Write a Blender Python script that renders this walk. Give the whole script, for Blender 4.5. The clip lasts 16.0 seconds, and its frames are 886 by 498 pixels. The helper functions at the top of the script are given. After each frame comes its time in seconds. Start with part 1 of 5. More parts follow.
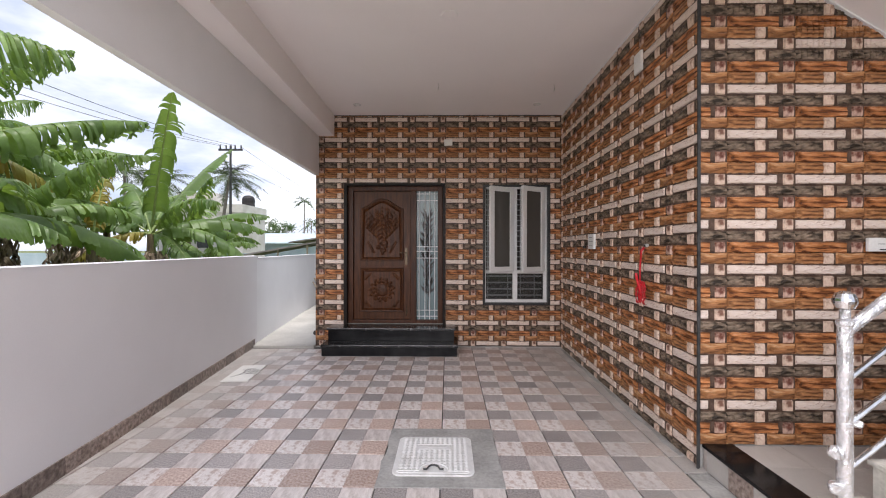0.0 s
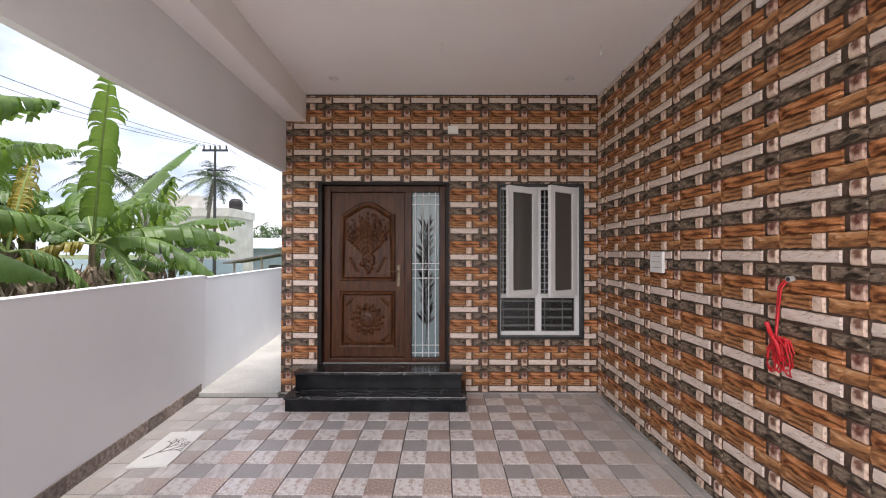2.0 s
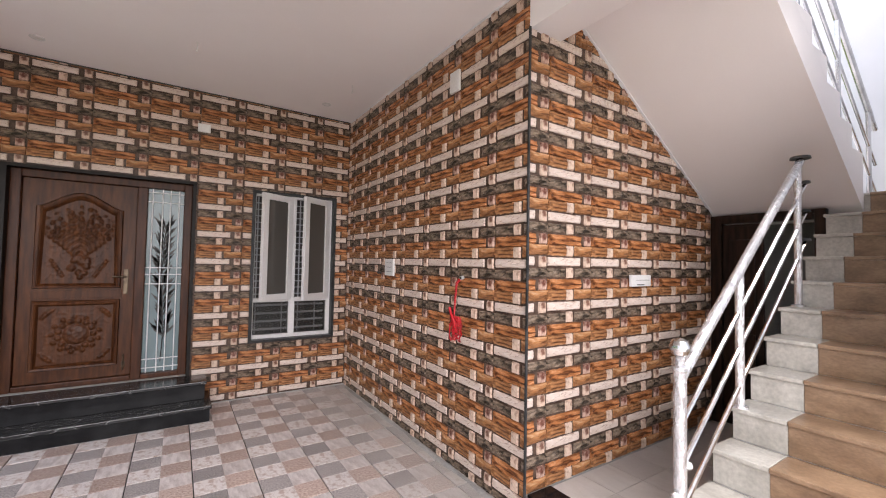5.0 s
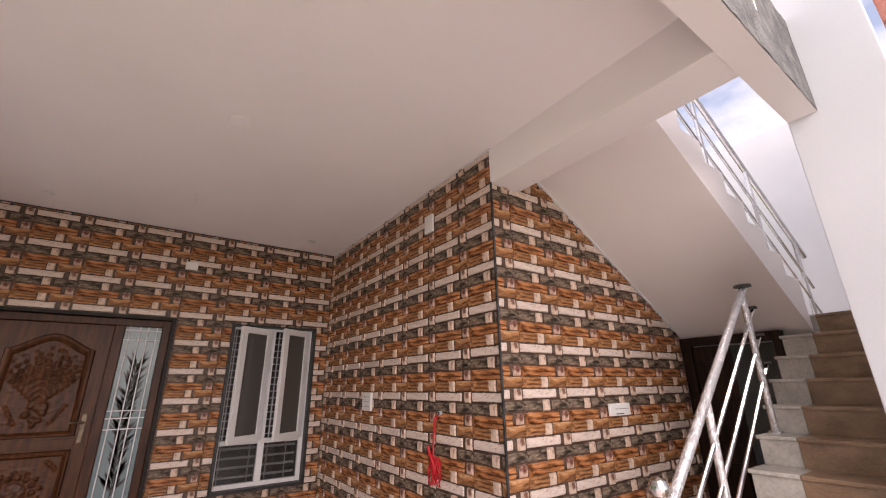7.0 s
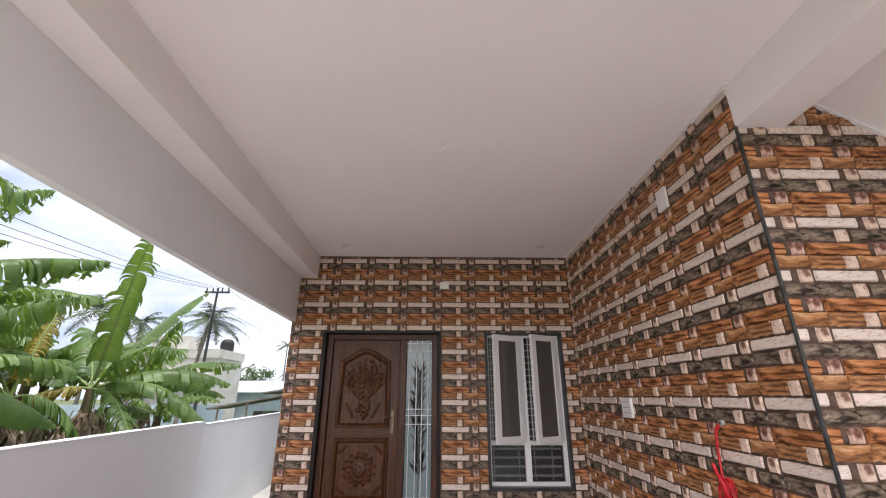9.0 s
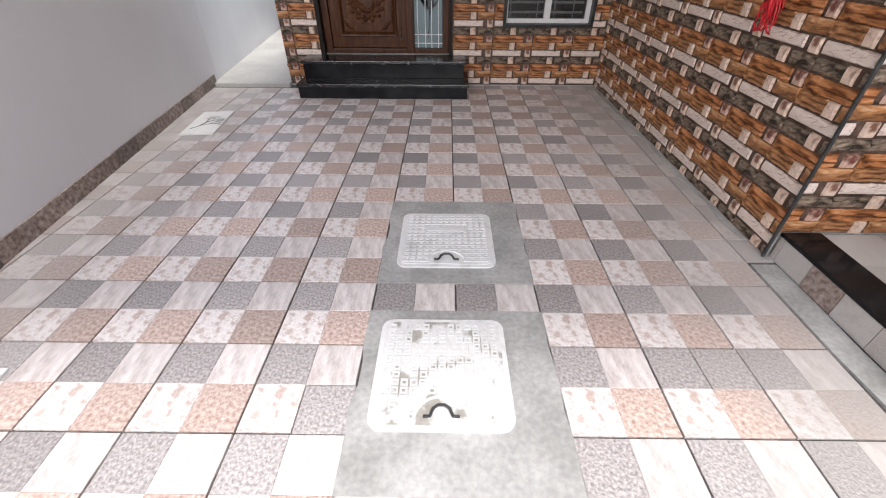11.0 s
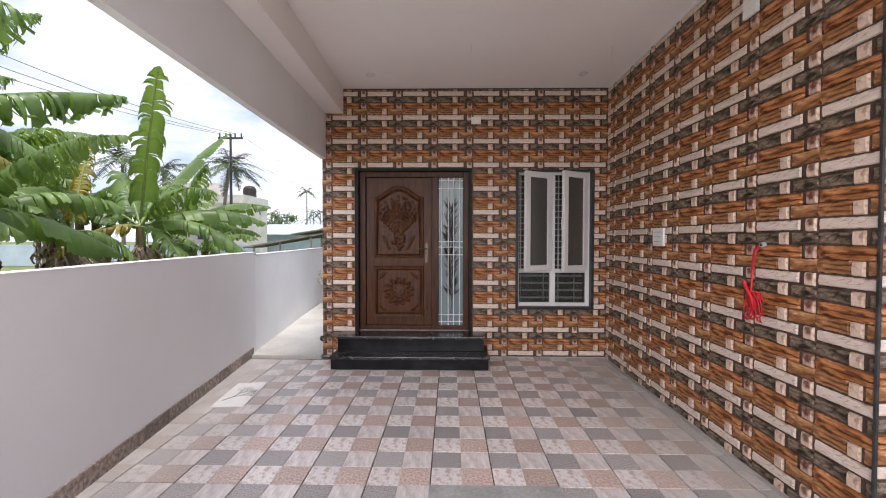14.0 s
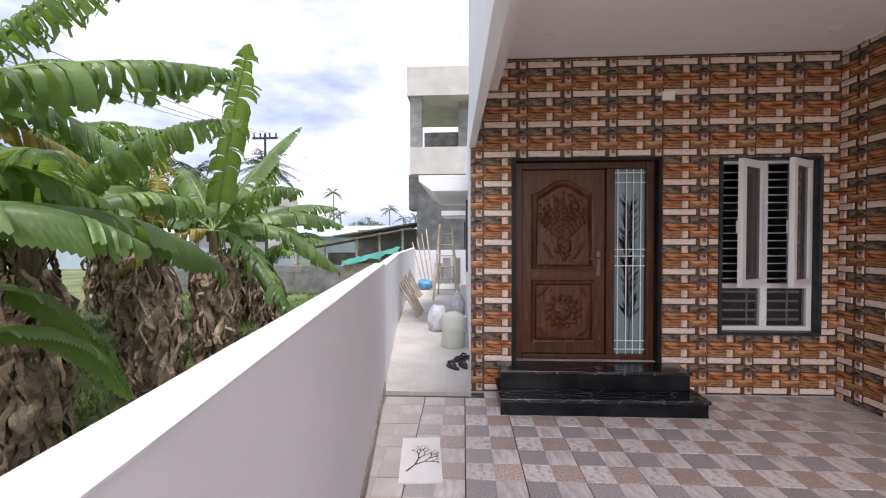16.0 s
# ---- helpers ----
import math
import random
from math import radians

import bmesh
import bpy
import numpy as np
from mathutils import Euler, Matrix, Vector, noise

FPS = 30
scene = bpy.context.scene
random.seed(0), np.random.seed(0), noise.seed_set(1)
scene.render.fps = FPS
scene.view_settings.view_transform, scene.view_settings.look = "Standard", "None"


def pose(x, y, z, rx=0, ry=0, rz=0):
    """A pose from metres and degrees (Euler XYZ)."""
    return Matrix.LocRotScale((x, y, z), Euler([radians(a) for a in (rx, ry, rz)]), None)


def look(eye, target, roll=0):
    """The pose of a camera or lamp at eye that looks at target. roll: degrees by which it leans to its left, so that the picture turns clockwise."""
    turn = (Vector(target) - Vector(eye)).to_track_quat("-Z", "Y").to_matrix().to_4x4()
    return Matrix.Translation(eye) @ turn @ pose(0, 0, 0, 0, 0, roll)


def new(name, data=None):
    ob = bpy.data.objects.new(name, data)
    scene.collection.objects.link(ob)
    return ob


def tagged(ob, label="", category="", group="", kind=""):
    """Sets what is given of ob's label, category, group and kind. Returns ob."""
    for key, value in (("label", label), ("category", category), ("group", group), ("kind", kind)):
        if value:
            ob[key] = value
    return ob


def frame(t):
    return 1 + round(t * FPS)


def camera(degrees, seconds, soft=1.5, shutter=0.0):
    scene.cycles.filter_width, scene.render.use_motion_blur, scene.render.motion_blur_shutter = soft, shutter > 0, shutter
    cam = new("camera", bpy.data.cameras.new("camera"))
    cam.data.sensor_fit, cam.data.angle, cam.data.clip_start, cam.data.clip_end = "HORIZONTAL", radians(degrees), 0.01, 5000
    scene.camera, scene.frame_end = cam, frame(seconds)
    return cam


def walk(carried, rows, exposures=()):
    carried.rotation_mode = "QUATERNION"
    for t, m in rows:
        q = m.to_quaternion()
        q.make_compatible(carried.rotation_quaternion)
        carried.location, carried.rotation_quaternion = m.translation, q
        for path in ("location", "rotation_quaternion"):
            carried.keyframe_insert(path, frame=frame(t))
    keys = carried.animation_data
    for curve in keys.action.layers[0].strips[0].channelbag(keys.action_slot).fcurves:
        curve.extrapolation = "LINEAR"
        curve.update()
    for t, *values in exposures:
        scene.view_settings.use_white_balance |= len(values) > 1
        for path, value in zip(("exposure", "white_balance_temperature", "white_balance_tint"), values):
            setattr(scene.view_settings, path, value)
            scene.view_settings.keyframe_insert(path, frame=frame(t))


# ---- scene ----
cam = camera(94.9, 16.0, 1.1)
PATH = [
    (0, (0.051, 0.037, 1.442), (0.027, 2.037, 1.442), 0.1),
    (0.5, (-0.02, 0.398, 1.488), (-0.025, 2.398, 1.502), 0.1),
    (1, (-0.047, 0.806, 1.536), (-0.038, 2.805, 1.553), 0.1),
    (1.5, (-0.065, 1.181, 1.583), (-0.053, 3.181, 1.602), 0.1),
    (2, (-0.057, 1.376, 1.603), (-0.057, 3.376, 1.621), 0.1),
    (2.5, (-0.087, 1.398, 1.595), (-0.072, 3.397, 1.617), 0.1),
    (3, (-0.081, 1.385, 1.608), (0.008, 3.382, 1.627), 0.0),
    (3.5, (-0.106, 1.308, 1.615), (0.179, 3.288, 1.636), 0.0),
    (4, (-0.074, 1.165, 1.609), (0.514, 3.076, 1.632), 0.0),
    (4.5, (-0.079, 1.019, 1.605), (0.815, 2.808, 1.629), 0.1),
    (4.7, (-0.11, 0.961, 1.582), (0.892, 2.692, 1.611), 0.1),
    (6.8, (-0.192, 0.709, 1.637), (1.033, 2.198, 2.165), -0.7),
    (7, (-0.176, 0.716, 1.66), (0.919, 2.262, 2.302), -0.8),
    (7.5, (-0.084, 0.713, 1.652), (0.544, 2.429, 2.465), -0.6),
    (8, (-0.043, 0.683, 1.635), (0.192, 2.462, 2.52), -0.3),
    (8.5, (-0.027, 0.699, 1.629), (0.031, 2.497, 2.504), 0.0),
    (9, (-0.036, 0.769, 1.618), (-0.01, 2.649, 2.302), 0.1),
    (9.3, (-0.024, 0.844, 1.556), (-0.012, 2.826, 1.824), 0.4),
    (9.5, (-0.078, 0.892, 1.504), (-0.048, 2.889, 1.409), 0.3),
    (10, (-0.067, 0.959, 1.399), (-0.06, 2.745, 0.499), 0.5),
    (10.2, (-0.063, 0.96, 1.378), (-0.06, 2.629, 0.276), 0.5),
    (12.3, (-0.028, 0.918, 1.411), (-0.058, 2.487, 0.17), -0.2),
    (12.5, (-0.034, 0.886, 1.448), (-0.065, 2.545, 0.332), -0.2),
    (13, (-0.053, 0.767, 1.541), (-0.088, 2.66, 0.898), -0.2),
    (13.5, (-0.081, 0.743, 1.53), (-0.113, 2.731, 1.311), -0.0),
    (14, (-0.268, 0.84, 1.5), (-0.303, 2.839, 1.455), 0.1),
    (14.5, (-0.753, 1.041, 1.518), (-0.794, 3.041, 1.484), 0.0),
    (15, (-1.275, 1.285, 1.551), (-1.328, 3.284, 1.511), 0.0),
    (15.5, (-1.665, 1.593, 1.561), (-1.737, 3.591, 1.516), -0.0),
    (16, (-1.975, 1.823, 1.579), (-2.076, 3.82, 1.535), -0.2),
]
EXPOSURE = [(0.0, 0.1, 6500, 14), (2.5, 0.42, 6500, 14), (4.5, 0.6, 6500, 14), (7.0, 0.16, 7200, 23), (7.5, 0.1, 6700, 18), (8.0, 0.2, 6500, 17), (9.0, 0.2, 6500, 14), (10.0, 0.25, 6400, 12), (12.5, -0.1, 6400, 12), (13.0, 0.2, 6400, 13), (14.0, 0.25, 6500, 15), (16.0, 0.15, 6400, 19)]
walk(cam, [(t, look(eye, target, roll)) for t, eye, target, roll in PATH], EXPOSURE)

# ---- world, sun and light ----
world = bpy.data.worlds.new("overcast_sky")
scene.world = world
world.use_nodes = True
wn, wl = world.node_tree.nodes, world.node_tree.links
wn.clear()
w_out = wn.new("ShaderNodeOutputWorld")
w_bg = wn.new("ShaderNodeBackground")
w_sky = wn.new("ShaderNodeTexSky")
w_sky.sky_type = "NISHITA"
w_sky.sun_disc = False
w_sky.sun_elevation, w_sky.sun_rotation = radians(71), radians(153)
w_tc = wn.new("ShaderNodeTexCoord")
w_map = wn.new("ShaderNodeMapping")
w_map.inputs["Scale"].default_value = (1.0, 1.0, 2.6)
w_noise = wn.new("ShaderNodeTexNoise")
w_noise.inputs["Scale"].default_value = 2.3
w_noise.inputs["Detail"].default_value = 6
w_noise.inputs["Roughness"].default_value = 0.55
w_ramp = wn.new("ShaderNodeValToRGB")
w_ramp.color_ramp.elements[0].position, w_ramp.color_ramp.elements[0].color = 0.36, (3.3, 4.2, 6.1, 1)
w_ramp.color_ramp.elements[1].position, w_ramp.color_ramp.elements[1].color = 0.58, (9.3, 9.5, 9.9, 1)
w_mix = wn.new("ShaderNodeMix")
w_mix.data_type = "RGBA"
w_mix.inputs["Factor"].default_value = 0.86
wl.new(w_tc.outputs["Generated"], w_map.inputs["Vector"])
wl.new(w_map.outputs["Vector"], w_noise.inputs["Vector"])
wl.new(w_noise.outputs["Fac"], w_ramp.inputs["Fac"])
wl.new(w_sky.outputs["Color"], w_mix.inputs["A"])
wl.new(w_ramp.outputs["Color"], w_mix.inputs["B"])
wl.new(w_mix.outputs["Result"], w_bg.inputs["Color"])
w_bg.inputs["Strength"].default_value = 0.14
wl.new(w_bg.outputs["Background"], w_out.inputs["Surface"])
sun = new("sun", bpy.data.lights.new("sun", "SUN"))
sun.data.energy, sun.data.angle, sun.data.color = 3.4, radians(16), (1.0, 0.97, 0.93)
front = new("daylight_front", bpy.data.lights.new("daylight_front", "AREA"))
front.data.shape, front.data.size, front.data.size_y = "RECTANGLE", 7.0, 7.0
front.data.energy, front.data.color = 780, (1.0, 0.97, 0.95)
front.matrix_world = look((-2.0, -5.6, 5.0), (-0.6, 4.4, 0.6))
sun.matrix_world = look((0, 0, 20), (-3.0, 6.0, 0))


# ---- materials ----
def mat(name, c1, c2, scale=6.0, rough=0.6, bump=0.15, fine=60.0, metal=0.0, vary=0.0, detail=6.0, coat=0.0, lo=0.35, hi=0.68, stretch=(1, 1, 1), dist=0.01, island=0.0, speck=None, grain=0.35, spec=0.5, veins=None, vein_scale=7.0, vein_width=0.035, twist=0.0):
    """Two colours in large blotches, a fine grain over them, and a bump."""
    m = bpy.data.materials.new(name)
    m.use_nodes = True
    n, l = m.node_tree.nodes, m.node_tree.links
    b = n["Principled BSDF"]
    b.inputs["Roughness"].default_value, b.inputs["Metallic"].default_value = rough, metal
    b.inputs["Specular IOR Level"].default_value = spec
    b.inputs["Coat Weight"].default_value = coat
    b.inputs["Coat Roughness"].default_value = 0.12
    tc, mp = n.new("ShaderNodeTexCoord"), n.new("ShaderNodeMapping")
    mp.inputs["Scale"].default_value = stretch
    l.new(tc.outputs["Object"], mp.inputs["Vector"])
    big, small = n.new("ShaderNodeTexNoise"), n.new("ShaderNodeTexNoise")
    big.inputs["Scale"].default_value, big.inputs["Detail"].default_value = scale, detail
    small.inputs["Scale"].default_value, small.inputs["Detail"].default_value = fine, 4
    big.inputs["Distortion"].default_value = twist
    for t in (big, small):
        l.new(mp.outputs["Vector"], t.inputs["Vector"])
    r = n.new("ShaderNodeValToRGB")
    r.color_ramp.elements[0].position, r.color_ramp.elements[0].color = lo, (*c1, 1)
    r.color_ramp.elements[1].position, r.color_ramp.elements[1].color = hi, (*c2, 1)
    if speck:
        e = r.color_ramp.elements.new(min(0.98, hi + 0.1))
        e.color = (*speck, 1)
    l.new(big.outputs["Fac"], r.inputs["Fac"])
    g = n.new("ShaderNodeMix")
    g.data_type, g.blend_type = "RGBA", "OVERLAY"
    g.inputs["Factor"].default_value = grain
    l.new(r.outputs["Color"], g.inputs["A"])
    l.new(small.outputs["Fac"], g.inputs["B"])
    colour = g.outputs["Result"]
    if veins:
        # thin crooked cracks
        wob, vor, vr, vm = n.new("ShaderNodeMix"), n.new("ShaderNodeTexVoronoi"), n.new("ShaderNodeMapRange"), n.new("ShaderNodeMix")
        wob.data_type, vm.data_type = "RGBA", "RGBA"
        wob.inputs["Factor"].default_value = 0.14
        l.new(mp.outputs["Vector"], wob.inputs["A"])
        l.new(big.outputs["Color"], wob.inputs["B"])
        vor.feature = "DISTANCE_TO_EDGE"
        vor.inputs["Scale"].default_value = vein_scale
        l.new(wob.outputs["Result"], vor.inputs["Vector"])
        vr.inputs["From Max"].default_value = vein_width
        vr.inputs["To Min"].default_value, vr.inputs["To Max"].default_value = 0.75, 0.0
        l.new(vor.outputs["Distance"], vr.inputs["Value"])
        l.new(vr.outputs["Result"], vm.inputs["Factor"])
        l.new(colour, vm.inputs["A"])
        vm.inputs["B"].default_value = (*veins, 1)
        colour = vm.outputs["Result"]
    if vary or island:
        hs = n.new("ShaderNodeHueSaturation")
        mr = n.new("ShaderNodeMapRange")
        k = vary or island
        mr.inputs["To Min"].default_value, mr.inputs["To Max"].default_value = 1 - k, 1 + k
        if vary:
            l.new(n.new("ShaderNodeObjectInfo").outputs["Random"], mr.inputs["Value"])
        else:
            l.new(n.new("ShaderNodeNewGeometry").outputs["Random Per Island"], mr.inputs["Value"])
        l.new(mr.outputs["Result"], hs.inputs["Value"])
        l.new(colour, hs.inputs["Color"])
        colour = hs.outputs["Color"]
    l.new(colour, b.inputs["Base Color"])
    if bump:
        bp = n.new("ShaderNodeBump")
        bp.inputs["Strength"].default_value, bp.inputs["Distance"].default_value = bump, dist
        ad = n.new("ShaderNodeMath")
        l.new(big.outputs["Fac"], ad.inputs[0])
        l.new(small.outputs["Fac"], ad.inputs[1])
        l.new(ad.outputs[0], bp.inputs["Height"])
        l.new(bp.outputs["Normal"], b.inputs["Normal"])
    return m


def leaf_mat(name, c1, c2, glow):
    """A green blade that lets some light through."""
    m = mat(name, c1, c2, 1.6, 0.42, 0.2, 34, island=0.25)
    n, l = m.node_tree.nodes, m.node_tree.links
    tr, mx = n.new("ShaderNodeBsdfTranslucent"), n.new("ShaderNodeMixShader")
    tr.inputs["Color"].default_value = (*glow, 1)
    mx.inputs["Fac"].default_value = 0.3
    l.new(n["Principled BSDF"].outputs["BSDF"], mx.inputs[1])
    l.new(tr.outputs["BSDF"], mx.inputs[2])
    l.new(mx.outputs["Shader"], n["Material Output"].inputs["Surface"])
    return m


def glass(name, tint, rough=0.02, see=0.5):
    """A thin pane: part clear, part mirror-like."""
    m = bpy.data.materials.new(name)
    m.use_nodes = True
    n, l = m.node_tree.nodes, m.node_tree.links
    b = n["Principled BSDF"]
    b.inputs["Base Color"].default_value = (*tint, 1)
    b.inputs["Roughness"].default_value = rough
    tr, mx = n.new("ShaderNodeBsdfTransparent"), n.new("ShaderNodeMixShader")
    mx.inputs["Fac"].default_value = see
    l.new(b.outputs["BSDF"], mx.inputs[1])
    l.new(tr.outputs["BSDF"], mx.inputs[2])
    l.new(mx.outputs["Shader"], n["Material Output"].inputs["Surface"])
    return m


PAINT = mat("white_wall_paint", (0.76, 0.76, 0.775), (0.82, 0.82, 0.835), 1.3, 0.75, 0.05, 140, grain=0.08)
PAINT_GREY = mat("grey_white_paint", (0.71, 0.70, 0.72), (0.76, 0.75, 0.77), 0.9, 0.7, 0.05, 120, grain=0.08)
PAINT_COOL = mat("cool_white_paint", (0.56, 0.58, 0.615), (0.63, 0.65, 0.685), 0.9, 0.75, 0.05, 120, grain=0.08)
CEIL = mat("ceiling_paint", (0.86, 0.82, 0.81), (0.90, 0.865, 0.855), 0.7, 0.85, 0.03, 90, grain=0.08)
COPING = mat("rough_white_coping", (0.68, 0.68, 0.70), (0.80, 0.80, 0.82), 5, 0.85, 0.25, 30, grain=0.12)
RAWCEM = mat("raw_cement", (0.10, 0.10, 0.105), (0.22, 0.215, 0.21), 9, 0.95, 0.9, 60, dist=0.02)
CEMENT = mat("cement_screed", (0.30, 0.295, 0.28), (0.44, 0.43, 0.415), 4.5, 0.8, 0.25, 45)
PATHC = mat("pale_concrete", (0.43, 0.415, 0.385), (0.57, 0.55, 0.515), 1.6, 0.85, 0.2, 40, grain=0.25)
T_WHITE = mat("tile_cream_stone", (0.45, 0.31, 0.24), (0.68, 0.565, 0.495), 14, 0.42, 0.6, 55, vary=0.05, stretch=(0.5, 1, 1.6), lo=0.34, hi=0.44, veins=(0.24, 0.13, 0.085), vein_scale=9.0, vein_width=0.022, spec=0.25)
T_DARK = mat("tile_dark_slate", (0.034, 0.025, 0.018), (0.30, 0.225, 0.165), 24, 0.42, 0.8, 70, vary=0.06, stretch=(0.6, 1, 1.3), lo=0.36, hi=0.64, twist=0.6, spec=0.25)
T_ORANGE = mat("tile_orange_stone", (0.085, 0.026, 0.010), (0.48, 0.192, 0.072), 17, 0.42, 0.8, 60, vary=0.06, stretch=(0.36, 1, 1.7), lo=0.35, hi=0.56, speck=(0.66, 0.37, 0.21), twist=1.1, spec=0.25)
T_ORANGE2 = mat("tile_ochre_stone", (0.10, 0.037, 0.016), (0.45, 0.212, 0.090), 15, 0.42, 0.8, 60, vary=0.06, stretch=(0.36, 1, 1.7), lo=0.35, hi=0.57, speck=(0.60, 0.38, 0.22), twist=1.1, spec=0.25)
T_PEG = mat("tile_tan_peg", (0.20, 0.10, 0.07), (0.64, 0.485, 0.385), 16, 0.42, 0.4, 60, vary=0.05, lo=0.36, hi=0.52, spec=0.25)
T_PEGR = mat("tile_brown_peg", (0.14, 0.05, 0.035), (0.56, 0.38, 0.30), 22, 0.42, 0.4, 60, vary=0.05, lo=0.42, hi=0.62, spec=0.25)
T_JOINT = mat("tile_shadow_joint", (0.045, 0.027, 0.020), (0.14, 0.093, 0.070), 20, 0.42, 0.2, 80, spec=0.25)
F_WHITE = mat("floor_tile_veined", (0.52, 0.41, 0.36), (0.78, 0.725, 0.70), 22, 0.3, 0.35, 60, vary=0.06, detail=10, lo=0.36, hi=0.50, veins=(0.36, 0.27, 0.235), vein_scale=13.0, vein_width=0.022)
F_RUST = mat("floor_tile_rust", (0.32, 0.195, 0.15), (0.68, 0.565, 0.505), 62, 0.3, 0.35, 110, vary=0.18, detail=10, lo=0.27, hi=0.70)
F_PLAIN = mat("floor_tile_beige", (0.47, 0.41, 0.385), (0.75, 0.69, 0.665), 7, 0.3, 0.25, 60, vary=0.07, detail=9, lo=0.33, hi=0.60, stretch=(3.2, 0.9, 1))
F_DARK = mat("floor_tile_slate", (0.19, 0.172, 0.168), (0.55, 0.505, 0.49), 85, 0.3, 0.4, 120, vary=0.18, detail=10, lo=0.27, hi=0.72)
GROUT = mat("floor_grout", (0.06, 0.055, 0.05), (0.14, 0.13, 0.12), 9, 0.9, 0.3, 60)
SKIRT = mat("skirting_tile", (0.13, 0.09, 0.075), (0.36, 0.29, 0.255), 34, 0.4, 0.2, 60, vary=0.4)
GRANITE = mat("black_granite", (0.006, 0.006, 0.007), (0.014, 0.014, 0.015), 5, 0.16, 0.06, 40, stretch=(0.7, 2.6, 2.6), spec=0.5, veins=(0.16, 0.16, 0.16), vein_scale=5.0, vein_width=0.03)
GRANITE_F = mat("black_granite_front", (0.005, 0.005, 0.006), (0.016, 0.016, 0.017), 5, 0.14, 0.02, 90, spec=0.15)
WOOD = mat("brown_teak", (0.040, 0.0125, 0.0045), (0.105, 0.038, 0.0135), 5, 0.38, 0.12, 70, stretch=(6, 6, 0.7), spec=0.22)
WOOD_D = mat("dark_teak_frame", (0.035, 0.011, 0.0045), (0.085, 0.030, 0.012), 5, 0.38, 0.12, 70, stretch=(6, 6, 0.7), spec=0.22)


def cement_film(m):
    """A thin dried film of cement along both margins of the porch floor."""
    n, l = m.node_tree.nodes, m.node_tree.links
    b = n["Principled BSDF"]
    base = b.inputs["Base Color"].links[0].from_socket
    geo, sep, off, ab = n.new("ShaderNodeNewGeometry"), n.new("ShaderNodeSeparateXYZ"), n.new("ShaderNodeMath"), n.new("ShaderNodeMath")
    l.new(geo.outputs["Position"], sep.inputs["Vector"])
    off.inputs[1].default_value = 0.42
    l.new(sep.outputs["X"], off.inputs[0])
    ab.operation = "ABSOLUTE"
    l.new(off.outputs[0], ab.inputs[0])
    ns, ad, mr, mx = n.new("ShaderNodeTexNoise"), n.new("ShaderNodeMath"), n.new("ShaderNodeMapRange"), n.new("ShaderNodeMix")
    ns.inputs["Scale"].default_value, ns.inputs["Detail"].default_value = 3.1, 8
    l.new(geo.outputs["Position"], ns.inputs["Vector"])
    ad.operation = "ADD"
    l.new(ab.outputs[0], ad.inputs[0])
    l.new(ns.outputs["Fac"], ad.inputs[1])
    mr.inputs["From Min"].default_value, mr.inputs["From Max"].default_value = 1.75, 2.65
    mr.inputs["To Max"].default_value = 0.85
    l.new(ad.outputs[0], mr.inputs["Value"])
    mx.data_type = "RGBA"
    l.new(mr.outputs["Result"], mx.inputs["Factor"])
    l.new(base, mx.inputs["A"])
    mx.inputs["B"].default_value = (0.42, 0.395, 0.37, 1)
    l.new(mx.outputs["Result"], b.inputs["Base Color"])


for m_ in (F_WHITE, F_RUST, F_PLAIN, F_DARK):
    cement_film(m_)
WOOD_S = mat("dark_stained_store_door", (0.012, 0.006, 0.004), (0.035, 0.016, 0.009), 5, 0.42, 0.12, 70, stretch=(6, 6, 0.7), spec=0.2)
WOOD_BLK = mat("black_door_edging", (0.010, 0.008, 0.007), (0.02, 0.016, 0.014), 6, 0.45, 0.1, 60, spec=0.15)
UPVC = mat("white_upvc", (0.66, 0.65, 0.64), (0.74, 0.73, 0.72), 2, 0.35, 0.02, 60)
ALU = mat("grey_granite_frame", (0.02, 0.021, 0.022), (0.05, 0.052, 0.053), 8, 0.4, 0.05, 60, spec=0.2)
STEEL = mat("polished_steel", (0.62, 0.62, 0.63), (0.80, 0.80, 0.81), 6, 0.14, 0.05, 50, metal=1.0)
STEEL_W = mat("film_wrapped_steel", (0.55, 0.55, 0.56), (0.88, 0.88, 0.9), 26, 0.26, 0.8, 70, metal=0.75, stretch=(1, 1, 0.5))
BRASS = mat("antique_brass", (0.05, 0.036, 0.025), (0.15, 0.115, 0.08), 20, 0.4, 0.1, 60, metal=0.9)
IRON_W = mat("white_grille_paint", (0.62, 0.63, 0.64), (0.74, 0.75, 0.76), 8, 0.45, 0.05, 50)
PLASTIC = mat("white_plastic", (0.72, 0.71, 0.69), (0.78, 0.77, 0.75), 3, 0.4, 0.02, 60)
FRP = mat("white_frp_cover", (0.56, 0.55, 0.535), (0.74, 0.735, 0.725), 7, 0.55, 0.2, 40, lo=0.30, hi=0.46)
FRP_D = mat("worn_cover_face", (0.36, 0.335, 0.295), (0.70, 0.69, 0.675), 9, 0.6, 0.3, 45, lo=0.40, hi=0.47)
DARKBITS = mat("dark_metal", (0.02, 0.02, 0.02), (0.06, 0.06, 0.06), 10, 0.5, 0.1, 60)
RED = mat("red_cable", (0.42, 0.008, 0.014), (0.62, 0.02, 0.03), 12, 0.4, 0.02, 60)
PAPER = mat("white_card", (0.70, 0.69, 0.66), (0.80, 0.79, 0.76), 3, 0.5, 0.05, 60)
INK = mat("black_ink", (0.02, 0.02, 0.02), (0.05, 0.045, 0.04), 12, 0.5, 0.0, 60)
